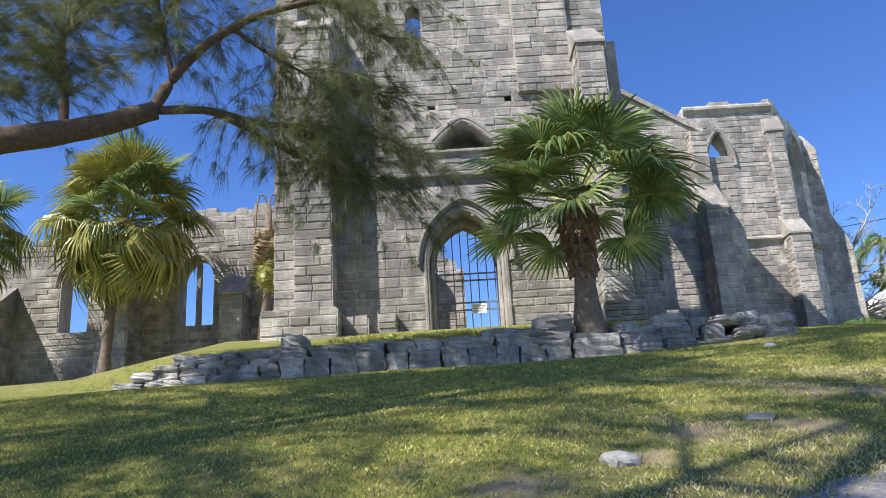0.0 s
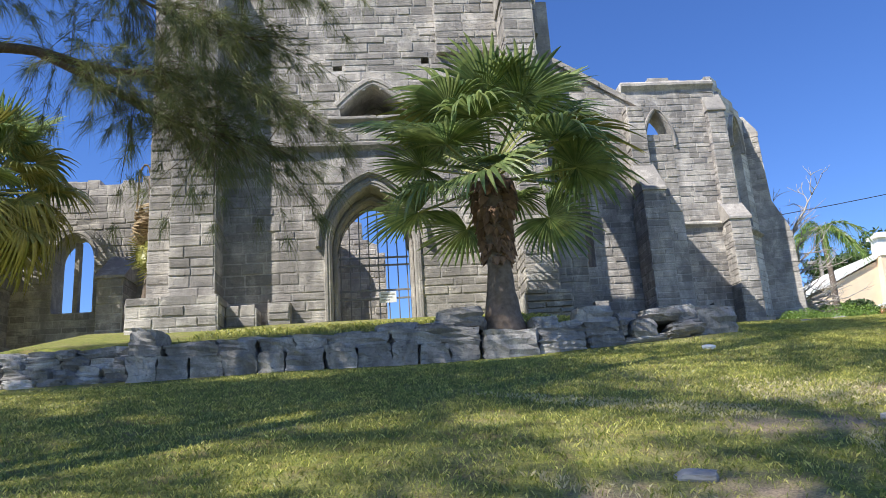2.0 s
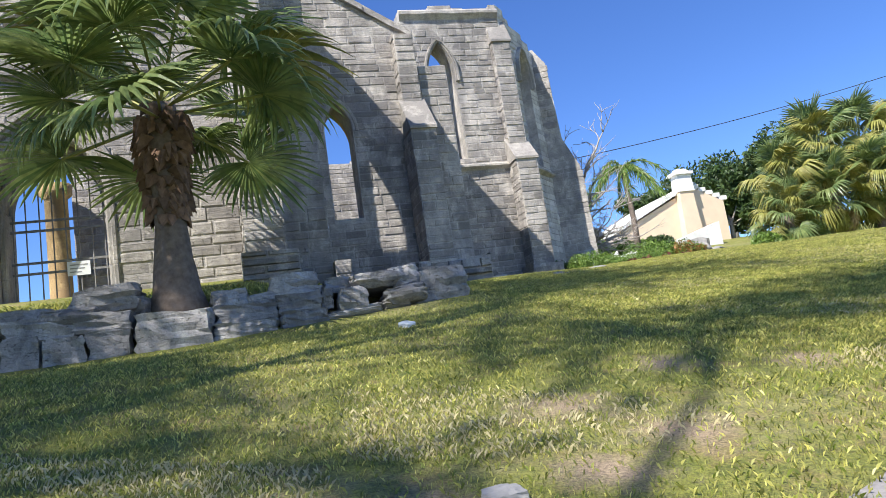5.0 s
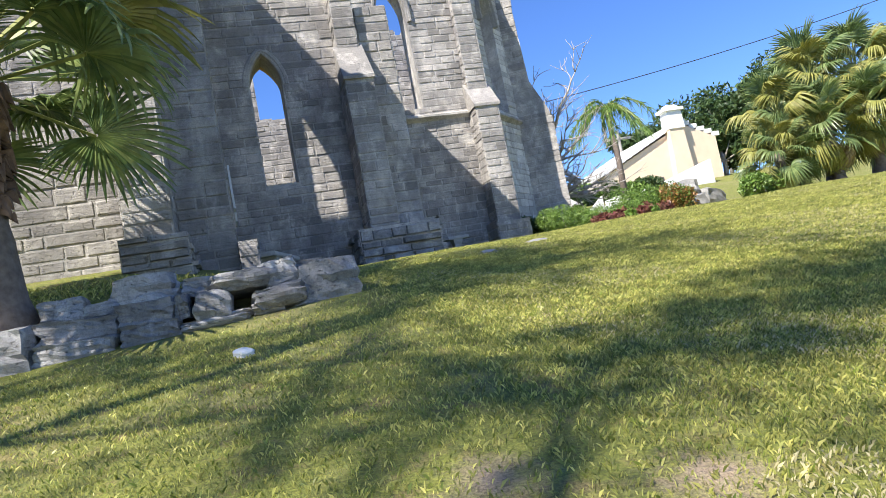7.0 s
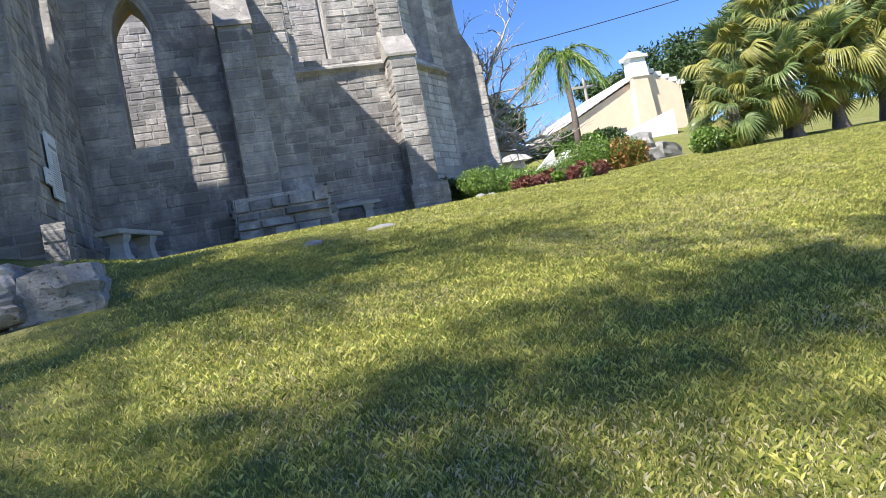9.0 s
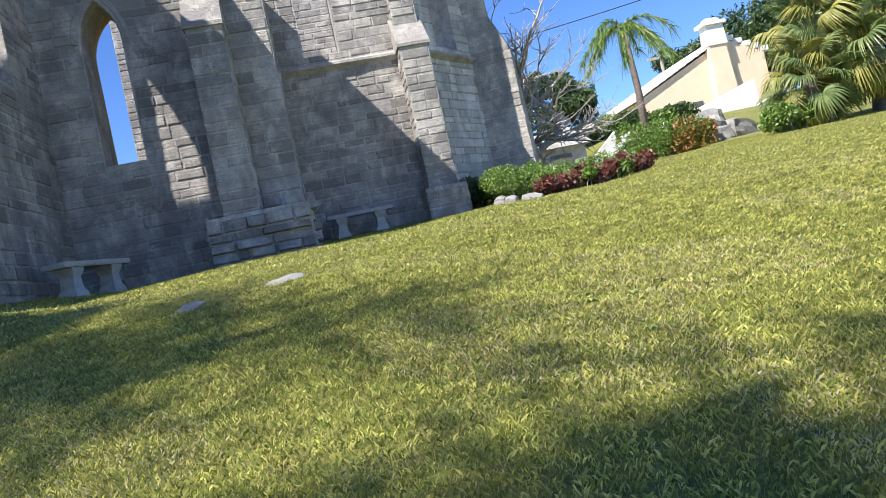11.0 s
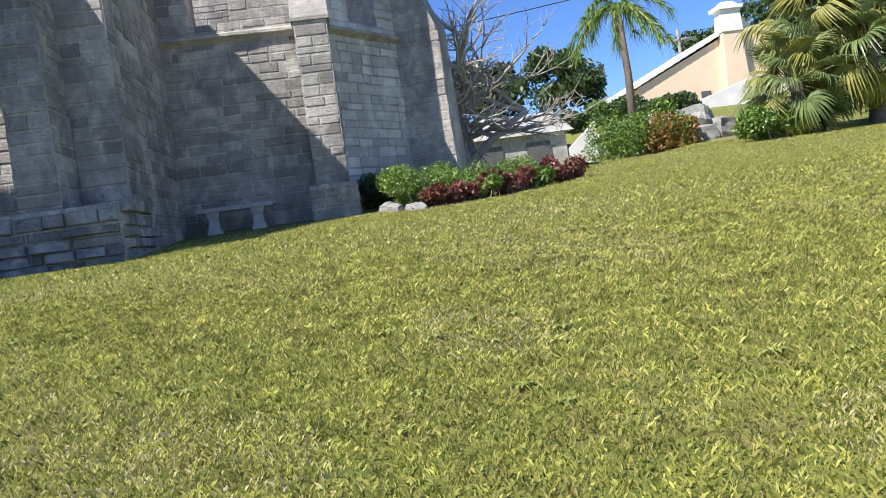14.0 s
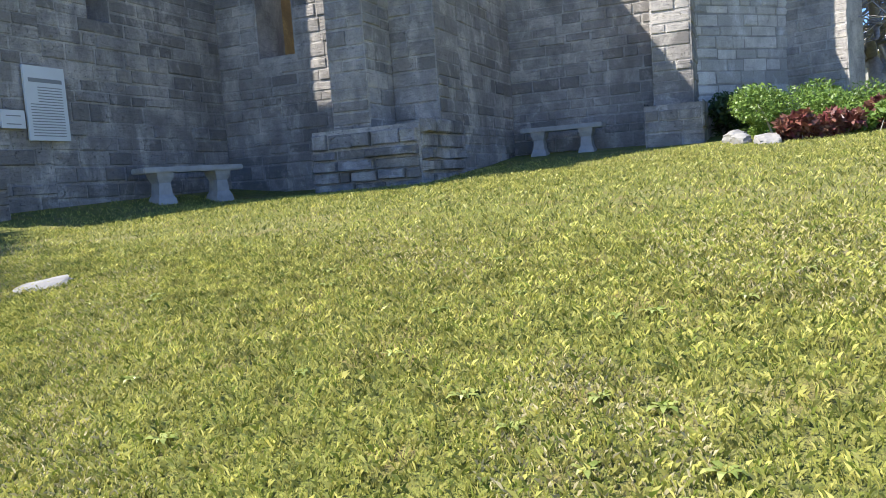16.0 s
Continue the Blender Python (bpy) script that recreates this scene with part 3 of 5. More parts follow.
transept_side = Wall((8.93, 22.6), (8.93, 25.2), 3.8, 10.2, 0.7)
faced_wall("transept_side", transept_side, church, seed=36, label="shaded return wall of the transept")

# chancel with its polygonal end
CH_WIN = (1.08, 0.4, 8.78, 11.5, 12.5)
chancel = Wall((8.85, 25.2), (12.0, 25.2), 4.0, ragged(3.15, [(0, 13.6), (3.15, 13.65)], 0.04, 4), 0.8, [CH_WIN])
faced_wall("chancel_wall", chancel, church, seed=14, singles=260, near=from_x, label="coursed chancel wall above a plain bench")
arch_ring("window_hood", chancel, CH_WIN, 0.14, 0.1, 0.0, 0.25, "hood mould over the tall window")
moulding("string_course", chancel, 8.4, 8.62, 0.16)
moulding("cornice", chancel, 13.25, 13.6, 0.16, label="broken cornice under the wall top")
AP_WIN = (1.4, 0.42, 8.75, 11.6, 12.6)
apse = Wall((12.0, 25.2), (13.95, 27.2), 4.2, ragged(2.8, [(0, 13.6), (1.5, 13.3), (2.8, 12.8)], 0.18, 6), 0.8, [AP_WIN])
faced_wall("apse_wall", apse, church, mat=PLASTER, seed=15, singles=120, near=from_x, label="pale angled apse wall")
moulding("string_course", apse, 8.4, 8.62, 0.16)
arch_ring("window_hood", apse, AP_WIN, 0.16, 0.14, 0.0, 0.2, "deep moulded window head")
apse_end = Wall((13.95, 27.2), (14.0, 30.4), 4.4, ragged(3.2, [(0, 12.8), (3.2, 12.2)], 0.2, 7), 0.8)
faced_wall("apse_wall", apse_end, church, seed=16)
prism_walls("buttress", 11.58, 12.22, 24.55, 25.4, 4.0, 8.5, "flr", "sunlit corner buttress of the chancel", seed=41, singles=90, near=from_x)
prism_walls("buttress_plinth", 11.45, 12.36, 24.3, 25.4, 4.0, 5.3, "flr", "", seed=42, course=0.22)
weathering("weathering", 11.58, 12.22, 24.55, 25.15, 8.5, 9.3)
prism_walls("buttress_shaft", 11.62, 12.18, 24.98, 25.4, 8.5, 12.4, "flr", "", seed=43)
weathering("weathering", 11.62, 12.18, 24.98, 25.3, 12.4, 13.2)


def apse_buttress():
    m = Matrix.Translation((13.95, 27.2, 0)) @ Matrix.Rotation(radians(-24), 4, "Z")
    bm = bmesh.new()
    box_bm(bm, -0.3, 0.95, -0.38, 0.4, 4.2, 8.7, m, top=(0, 0.12, 0, 0))
    box_bm(bm, -0.3, 0.83, -0.38, 0.4, 8.7, 9.7, m, top=(0, 0.42, 0, 0))
    box_bm(bm, -0.3, 0.41, -0.36, 0.38, 9.7, 12.4, m, top=(0, 0.1, 0, 0))
    box_bm(bm, -0.3, 0.31, -0.34, 0.36, 12.4, 13.0, m, top=(0, 0.35, 0.1, 0.1))
    holder = part("buttress", bm, MORTAR, church, "tall shaded end buttress of the apse")
    front = Wall(tuple((m @ Vector((-0.3, -0.38, 0)))[:2]), tuple((m @ Vector((0.9, -0.38, 0)))[:2]), 4.2, [(0, 8.65), (1.12, 8.65), (1.2, 8.5)], 0.1)
    LATER.append((holder, front, front.blocks(random.Random(51)), 60, STONE, 51))
    upper = Wall(tuple((m @ Vector((-0.3, -0.36, 0)))[:2]), tuple((m @ Vector((0.36, -0.36, 0)))[:2]), 9.7, 12.3, 0.1)
    LATER.append((holder, upper, upper.blocks(random.Random(52)), 0, STONE, 52))


apse_buttress()
far_wall = Wall((4.3, 31.6), (13.3, 31.6), 4.4, ragged(9.0, [(0, 13.2), (1.9, 13.0), (2.0, 10.95), (3.8, 11.0), (4.0, 13.6), (9.0, 13.5)], 0.12, 8), 0.6)
faced_wall("far_wall", far_wall, church, seed=17, label="inner far wall of the chancel")
for x in (-1.25, 3.9):
    bm = bmesh.new()
    tube_bm(bm, [(x, 27, 4.2), (x, 27, 4.7), (x, 27, 4.75), (x, 27, 9.0), (x, 27, 9.1), (x, 27, 9.4)], [0.42, 0.42, 0.3, 0.3, 0.42, 0.45], 10)
    part("inner_pier", bm, GOLD, church, "golden sheltered stone pier", True)
ruin = Wall((-0.95, 27.6), (0.72, 27.6), 4.2, [(0, 10.9), (0.5, 10.6), (0.51, 9.9), (0.9, 9.8), (0.91, 9.2), (1.4, 9.0), (1.41, 8.7), (1.67, 8.7)], 0.6)
faced_wall("inner_wall", ruin, church, seed=18, label="broken inner wall seen through the gate")

# nave
nave_top = ragged(26.4, [(0, 8.7), (17.5, 8.75), (18, 9.0), (21, 9.25), (22.2, 9.6), (26.1, 9.7)], 0.1, 9)
nave = Wall((-30.0, 22.2), (-3.6, 22.2), 4.0, nave_top, 0.7,
            [(11.65, 0.5, 6.05, 7.5, 8.2), (15.3, 0.5, 6.05, 7.5, 8.2), (18.95, 0.42, 6.05, 7.5, 8.1), (22.58, 0.52, 6.05, 7.45, 8.15)])
faced_wall("nave_wall", nave, church, seed=19, label="roofless nave side wall with pointed windows", singles=300, near=lambda p: abs(p.x + 7.5) + abs(p.z - 6))
for c in (15.3, 18.95, 22.58):
    arch_ring("window_hood", nave, (c, 0.5, 6.05, 7.5, 8.15), 0.12, 0.05, 0.0, label="plain window head")
for x in (-16.8, -13.15, -9.3, -6.1):
    prism_walls("buttress", x - 0.32, x + 0.32, 21.2, 22.2, 3.9, 6.7, "flr", "short stepped nave buttress", seed=61 + int(x), course=0.2)
    weathering("weathering", x - 0.32, x + 0.32, 21.2, 22.2, 6.7, 7.5)
    prism_walls("buttress_plinth", x - 0.42, x + 0.42, 20.85, 22.2, 3.9, 5.2, "flr", "", seed=71 + int(x), course=0.2)
for x in (-7.5, -11.1, -14.8):
    bm = bmesh.new()
    tube_bm(bm, [(x, 28, 4.2), (x, 28, 8.3), (x, 28, 8.5), (x, 28, 8.7)], [0.33, 0.33, 0.45, 0.45], 10)
    part("inner_pier", bm, GOLD, church, "golden inner nave pier", True)
bm = bmesh.new()
for x in (-7.42,):
    box_bm(bm, x - 0.06, x + 0.06, 22.4, 22.6, 6.05, 8.0)
part("mullion", bm, DRESSED, church, "plain window mullion")


# ---- gate ----
def build_gate():
    g = thing("iron_gate", "closed grey iron bar gate in the arched doorway", "gate")
    y, cx = 18.2, 0.52
    o = (cx, 0.75, 4.6, 6.25, 7.3)
    xs = [cx + d for d in (-0.71, -0.51, -0.3, -0.1, 0.1, 0.3, 0.51, 0.71)]
    for x in xs:
        bm = bmesh.new()
        tube_bm(bm, [(x, y, 4.6), (x, y, arch_z(o, x) - 0.02)], [0.013, 0.013], 6)
        part("bar", bm, IRON, g)
    for z in (4.75, 5.22, 5.4, 5.95, 6.12):
        bm = bmesh.new()
        box_bm(bm, cx - 0.75, cx + 0.75, y - 0.012, y + 0.012, z - 0.02, z + 0.02)
        part("rail", bm, IRON, g)
    pts = [(cx + s * d, y, arch_z(o, cx + s * d)) for s, ds in ((-1, (0.75, 0.68, 0.57, 0.4, 0.22)), (1, (0, 0.22, 0.4, 0.57, 0.68, 0.75))) for d in ds]
    bm = bmesh.new()
    tube_bm(bm, pts, [0.018] * len(pts), 6)
    part("arched_rail", bm, IRON, g)
    bm = bmesh.new()
    box_bm(bm, 0.61, 0.97, y - 0.04, y - 0.03, 5.12, 5.36)
    s = part("notice", bm, SIGN, g, "small white notice plate")
    for k in range(3):
        bm = bmesh.new()
        box_bm(bm, 0.65, 0.93 - 0.05 * k, y - 0.044, y - 0.0405, 5.29 - k * 0.06, 5.31 - k * 0.06)
        part("print_line", bm, INK, s)


build_gate()


# ---- boards and benches on the side wall ----
def side_sign(y0, y1, z0, z1, label, lines, title):
    s = thing("information_sign", label, "sign")
    x = 5.0
    bm = bmesh.new()
    box_bm(bm, x - 0.03, x, y0, y1, z0, z1)
    board = part("board", bm, SIGN, s)
    if title:
        bm = bmesh.new()
        box_bm(bm, x + 0.001, x + 0.003, y0 + 0.06, y1 - 0.05, z1 - 0.2, z1 - 0.15)
        part("heading", bm, INK, board, "dark heading bar")
    for k in range(lines):
        z = z1 - (0.26 if title else 0.07) - k * (z1 - z0 - 0.32 if title else 0.1) / max(lines - 1, 1)
        bm = bmesh.new()
        box_bm(bm, x + 0.001, x + 0.002, y0 + (0.18 if title and k < 6 else 0.06), y1 - 0.06, z - 0.006, z + 0.006)
        part("print_line", bm, INK, board)


side_sign(18.06, 18.66, 5.2, 6.12, "tall white printed information board on the stone wall", 18, True)
side_sign(17.7, 18.02, 5.34, 5.56, "small pale plaque on the stone wall", 2, False)


def bench(at, turn, length, group):
    b = thing("stone_bench", "pale concrete slab bench on two flared legs", "bench", at, group)
    b.rotation_euler = (0, 0, radians(turn))
    bm = bmesh.new()
    vs = box_bm(bm, -length / 2, length / 2, -0.2, 0.2, 0.42, 0.5)
    bmesh.ops.bevel(bm, geom=bm.edges[:], offset=0.015, segments=2, affect="EDGES")
    part("slab", bm, CONCRETE, b)
    for s in (-1, 1):
        bm = bmesh.new()
        x = s * length * 0.29
        rows = [(0.16, 0.17, -0.1), (0.13, 0.15, 0.06), (0.10, 0.12, 0.12), (0.085, 0.11, 0.28), (0.12, 0.15, 0.36), (0.13, 0.16, 0.42)]
        rings = [[bm.verts.new((x + sx * w, sy * d, z)) for sx, sy in ((-1, -1), (1, -1), (1, 1), (-1, 1))] for w, d, z in rows]
        for a, c in zip(rings, rings[1:]):
            for k in range(4):
                bm.faces.new((a[k], a[(k + 1) % 4], c[(k + 1) % 4], c[k]))
        bm.faces.new(rings[0][::-1]); bm.faces.new(rings[-1])
        part("leg", bm, CONCRETE, b)
    return b


bench((5.62, 20.1, ground_z(5.6, 20.1)), 70, 1.55, "benches by the church")
bench((9.98, 24.7, ground_z(9.98, 24.7) - 0.02), 2, 1.45, "benches by the church")


# ---- low retaining wall ----
def rock_mesh(seed, square=0.75):
    """A rough stone about one unit in size."""
    r = random.Random(seed)
    bm = bmesh.new()
    bmesh.ops.create_cube(bm, size=1.0)
    bmesh.ops.subdivide_edges(bm, edges=bm.edges[:], cuts=5, use_grid_fill=True)
    off = Vector((r.uniform(0, 50), r.uniform(0, 50), r.uniform(0, 50)))
    for v in bm.verts:
        ball = v.co.normalized() * 0.62
        p = v.co.copy()
        v.co = p * square + ball * (1 - square)
        v.co += noise.noise_vector(p * 1.7 + off) * 0.1 + noise.noise_vector(p * 4.5 + off) * 0.05 + noise.noise_vector(p * 11 + off) * 0.022
        v.co += Vector((p.x, p.y, 0)) * 0.12 * noise.noise(Vector((off.x, p.x * 1.5, p.z * 9)))
    me = bpy.data.meshes.new("stone")
    bm.to_mesh(me)
    bm.free()
    me.materials.append(ROCK)
    return me


def low_wall():
    w = thing("retaining_wall", "low dry-laid wall of dark weathered stone blocks", "stone wall")
    rng = random.Random(8)
    square = [rock_mesh(s, 0.9) for s in range(8)]
    rough = [rock_mesh(20 + s, 0.6) for s in range(8)]

    def stone(src, x, y, z, sx, sy, sz, tilt=3):
        b = new("stone", rng.choice(src))
        b.parent = w
        b.matrix_basis = pose(x, y, z, rng.uniform(-tilt, tilt), rng.uniform(-tilt, tilt), rng.uniform(-tilt, tilt)) @ Matrix.Diagonal((sx, sy, sz, 1))

    def course(src, x0, x1, y, z0, h, wid, deep=0.5, tilt=2, jit=0.04):
        x = x0
        while x < x1 - 0.08:
            d = min(rng.uniform(*wid), x1 - x)
            hh = h * rng.uniform(0.92, 1.12)
            stone(src, x + d / 2, y + rng.uniform(-jit, jit), float(lawn_z(x + d / 2, 13.3)) + z0 + hh / 2, d * 0.97, deep, hh, tilt)
            x += d

    # squared blocks, a capping course set back on them, a thin third course beside the palm
    course(square, -2.95, 2.2, 13.52, -0.05, 0.36, (0.4, 0.56))
    course(square, -2.95, 2.15, 13.6, 0.29, 0.22, (0.5, 1.0), tilt=3)
    course(rough, -2.2, 0.6, 13.86, 0.42, 0.16, (0.35, 0.7), 0.4, 5)
    course(rough, 0.6, 2.3, 13.8, 0.47, 0.2, (0.4, 0.8), 0.45, 4)
    # rubble of small stones running down to the nave end
    for k in range(4):
        course(rough, -5.9 + 0.32 * k, -2.95, 13.62 + 0.05 * k, -0.03 + 0.145 * k, 0.17, (0.24, 0.55), 0.45, 7)
    # long flat slabs and boulders past the palm
    course(square, 3.0, 4.3, 13.48, -0.04, 0.2, (0.6, 0.9), tilt=4)
    course(rough, 4.3, 5.3, 13.5, -0.03, 0.13, (0.6, 0.9), tilt=4)
    course(square, 3.0, 4.4, 13.58, 0.15, 0.22, (0.45, 0.8), tilt=5)
    course(rough, 3.0, 5.3, 13.8, 0.28, 0.2, (0.3, 0.6), 0.45, 8)
    for x, y, z, sx, sz, src in ((2.6, 13.5, 0.17, 0.82, 0.46, square), (1.85, 13.72, 0.66, 0.7, 0.3, square), (1.5, 13.6, 0.5, 0.6, 0.2, rough),
                                 (3.95, 13.9, 0.5, 0.58, 0.34, square), (3.2, 13.95, 0.5, 0.4, 0.22, rough), (4.62, 13.5, 0.2, 0.34, 0.3, rough),
                                 (4.95, 13.58, 0.36, 0.66, 0.2, rough), (5.28, 13.62, 0.36, 0.36, 0.3, rough), (5.25, 13.45, 0.12, 0.5, 0.22, rough),
                                 (5.72, 13.6, 0.16, 0.62, 0.46, square), (-2.75, 13.7, 0.62, 0.4, 0.28, square), (5.4, 13.9, 0.34, 0.7, 0.28, square)):
        stone(src, x, y, float(lawn_z(x, 13.3)) + z, sx, 0.6, sz, 5)
    # earth fill behind the stones
    bm = bmesh.new()
    box_bm(bm, -5.2, 5.3, 13.75, 14.05, 2.9, 3.5)
    part("earth_core", bm, DIRT, w)


low_wall()


def flat_stone(x, y, sx, sy, label, mat=PALE, high=0.03, seed=0):
    me = rock_mesh(100 + seed, 0.45)
    me.materials[0] = mat
    ob = new("flat_stone", me)
    ob.matrix_basis = pose(x, y, ground_z(x, y), 14, 0, 0) @ pose(0, 0, 0, 0, 0, 40 * seed) @ Matrix.Diagonal((sx, sy, high * 2.4, 1))
    tagged(ob, label, "stone", kind="")


flat_stone(8.7, 15.0, 0.34, 0.26, "flat pale stone set in the lawn", seed=1, high=0.02)
flat_stone(7.9, 14.65, 0.28, 0.2, "flat pale stone set in the lawn", seed=2, high=0.02)
flat_stone(4.84, 11.6, 0.15, 0.12, "small white stone on the grass", WHITE, 0.04, 3)
flat_stone(2.45, 6.3, 0.2, 0.13, "flat grey stone on worn turf", seed=4)
flat_stone(4.14, 7.1, 0.15, 0.12, "flat pale stone in worn turf", seed=9)
flat_stone(1.1, 5.35, 0.2, 0.24, "broken grey rock in worn turf", seed=5, high=0.05)
flat_stone(12.85, 23.6, 0.3, 0.25, "pale rock beside the hedge", PALE, 0.12, 6)
flat_stone(12.95, 23.1, 0.25, 0.2, "pale rock beside the hedge", PALE, 0.1, 8)
flat_stone(13.3, 22.8, 0.42, 0.3, "pale rock beside the hedge", PALE, 0.08, 7)


# ---- palms ----
def fan_leaf(seed, droop, segs=40, size=1.0):
    """A fan leaf in the xz plane: stalk from the origin along +x, then folded segments that part and hang at the tips."""
    r = random.Random(seed)
    verts, faces, mats = [], [], []
    stalk = 0.98 * size
    for k in range(5):
        t = k / 4
        verts += [(stalk * t, -0.014 * size, -0.02), (stalk * t, 0.014 * size, -0.02), (stalk * t, 0, 0.01)]
    for k in range(4):
        for a, b in ((0, 1), (1, 2), (2, 0)):
            faces.append((k * 3 + a, k * 3 + b, k * 3 + 3 + b, k * 3 + 3 + a))
            mats.append(1)
    hub = Vector((stalk, 0, 0))
    for s in range(segs):
        w = radians(-140 + 280 * (s + 0.5) / segs)
        da = radians(280 / segs / 2)
        L = size * (0.7 + 0.13 * math.cos(w)) * r.uniform(0.88, 1.08)
        dr = droop * r.uniform(0.75, 1.3)
        rows = []
        for t, half in ((0.02, 0.6), (0.3, 1.0), (0.52, 0.95), (0.72, 0.62), (0.9, 0.3), (1.0, 0.03)):
            wid = L * min(t, 0.6) * math.tan(da) * half * 1.02 + 0.002
            bend = dr * max(t - 0.35, 0) ** 1.7 * L
            out = L * t - bend * 0.35
            d = Vector((math.cos(w), math.sin(w), 0))
            n = Vector((-math.sin(w), math.cos(w), 0))
            cup = 0.28 * L * t * abs(math.sin(w)) ** 2
            c = hub + d * out + Vector((0, 0, cup - bend))
            fold = wid * 0.8
            rows.append((c - n * wid, c + Vector((0, 0, fold)), c + n * wid))
        i = len(verts)
        for row in rows:
            verts += [tuple(p) for p in row]
        for k in range(len(rows) - 1):
            b = i + k * 3
            faces += [(b, b + 1, b + 4, b + 3), (b + 1, b + 2, b + 5, b + 4)]
            mats += [0, 0]
    return verts, faces, mats


def leaf_meshes(n, droops, mat, stalk_mat, size=1.0, segs=40):
    out = []
    for k in range(n):
        v, f, m = fan_leaf(k + 7, droops[k % len(droops)], segs, size)
        out.append(mesh_of("leaf", v, f, [mat, stalk_mat], False, m))
    return out


GREEN_LEAVES = leaf_meshes(4, (0.35, 0.6, 0.9, 1.2), FAN, STALK)
YELLOW_LEAVES = leaf_meshes(3, (1.0, 1.4, 1.8), FAN_YELLOW, STALK)
DEAD_LEAVES = leaf_meshes(3, (1.6, 2.0, 2.4), FAN_DEAD, FAN_DEAD, 0.8, 22)


def leaf_at(parent, src, at, heading, pitch, scale, rng, twist=0.0):
    b = new("leaf", rng.choice(src))
    b.parent = parent
    b.matrix_basis = Matrix.Translation(at) @ pose(0, 0, 0, 0, 0, heading) @ pose(0, 0, 0, 0, -pitch, 0) @ pose(0, 0, 0, twist, 0, 0) @ Matrix.Scale(scale, 4)
    return b


def fan_palm(label, at, height, radius, leaves, scale, seed, yellow=0.1, skirt=0.0, boots=True, lean=(0, 0), dead=4, pitch=(-35, 85)):
    p = thing("fan_palm", label, "palm tree", at)
    rng = random.Random(seed)
    top = Vector((lean[0], lean[1], height))
    n = 14
    line, rad = [], []
    for k in range(n + 1):
        t = k / n
        line.append(Vector((lean[0] * t * t, lean[1] * t * t, -0.15 + (height + 0.15) * t)))
        rad.append(radius * ((1.62 - 1.65 * t if t < 0.42 else 0.93) if boots else (1.45 - 1.3 * t if t < 0.18 else 1.0 - 0.18 * t)) * (1 + 0.03 * (k % 2)) * (1.12 if t < 0.1 else 1))
    bm = bmesh.new()
    tube_bm(bm, line, rad, 14, 0.04, rng)
    part("trunk", bm, PALM_BARK, p, "", True)
    if boots:
        for k in range(190):
            t = rng.uniform(0.42, 0.98)
            a = rng.uniform(0, 360)
            bm = bmesh.new()
            L, w = rng.uniform(0.2, 0.42) * (t * 1.1 - 0.05), rng.uniform(0.05, 0.1)
            r0 = radius * 0.82
            c = [(r0, -w, 0), (r0, w, 0), (r0 + L * 0.55, w * 0.7, 0.05), (r0 + L * 0.55, -w * 0.7, 0.05), (r0 + L * 0.75, 0.0, -L * 0.6), (r0, 0, 0.06)]
            vs = [bm.verts.new(Matrix.Rotation(radians(a), 3, "Z") @ Vector(q) + Vector((lean[0] * t * t, lean[1] * t * t, height * t + rng.uniform(-0.03, 0.03)))) for q in c]
            for f in ((0, 5, 3), (5, 1, 2), (5, 2, 3), (3, 2, 4), (0, 3, 4), (2, 1, 4)):
                bm.faces.new([vs[i] for i in f])
            part("leaf_base", bm, BOOT, p)
    for k in range(leaves):
        f = k / leaves
        pit = pitch[1] + (pitch[0] - pitch[1]) * f ** 0.95 + rng.uniform(-8, 8)
        src = YELLOW_LEAVES if rng.random() < yellow * (0.5 + f) else GREEN_LEAVES
        leaf_at(p, src, top + Vector((0, 0, 0.12 - 0.3 * f)), k * 137.5 + rng.uniform(-12, 12), pit, scale * rng.uniform(0.82, 1.1), rng, rng.uniform(-38, 38))
    for k in range(dead):
        leaf_at(p, DEAD_LEAVES, top + Vector((0, 0, -0.35)), rng.uniform(0, 360), rng.uniform(-80, -55), scale * rng.uniform(0.7, 0.95), rng, rng.uniform(-25, 25))
    return p


fan_palm("green fan palm with a shaggy brown trunk behind the low wall", (2.6, 13.95, ground_z(2.6, 14.1) - 0.12), 2.6, 0.2, 31, 1.34, 3, 0.06, dead=0, pitch=(-18, 50))
fan_palm("tall sunlit fan palm with yellowing fronds beside the nave", (-8.9, 19.7, ground_z(-8.9, 19.7)), 4.5, 0.14, 58, 1.38, 5, 0.8, boots=False, dead=10, lean=(0.3, 0), pitch=(-65, 80))
fan_palm("fan palm with yellowing fronds by the nave wall", (-12.9, 19.2, ground_z(-12.9, 19.2)), 4.4, 0.15, 30, 1.2, 6, 0.45, boots=False, dead=5, pitch=(-60, 80))


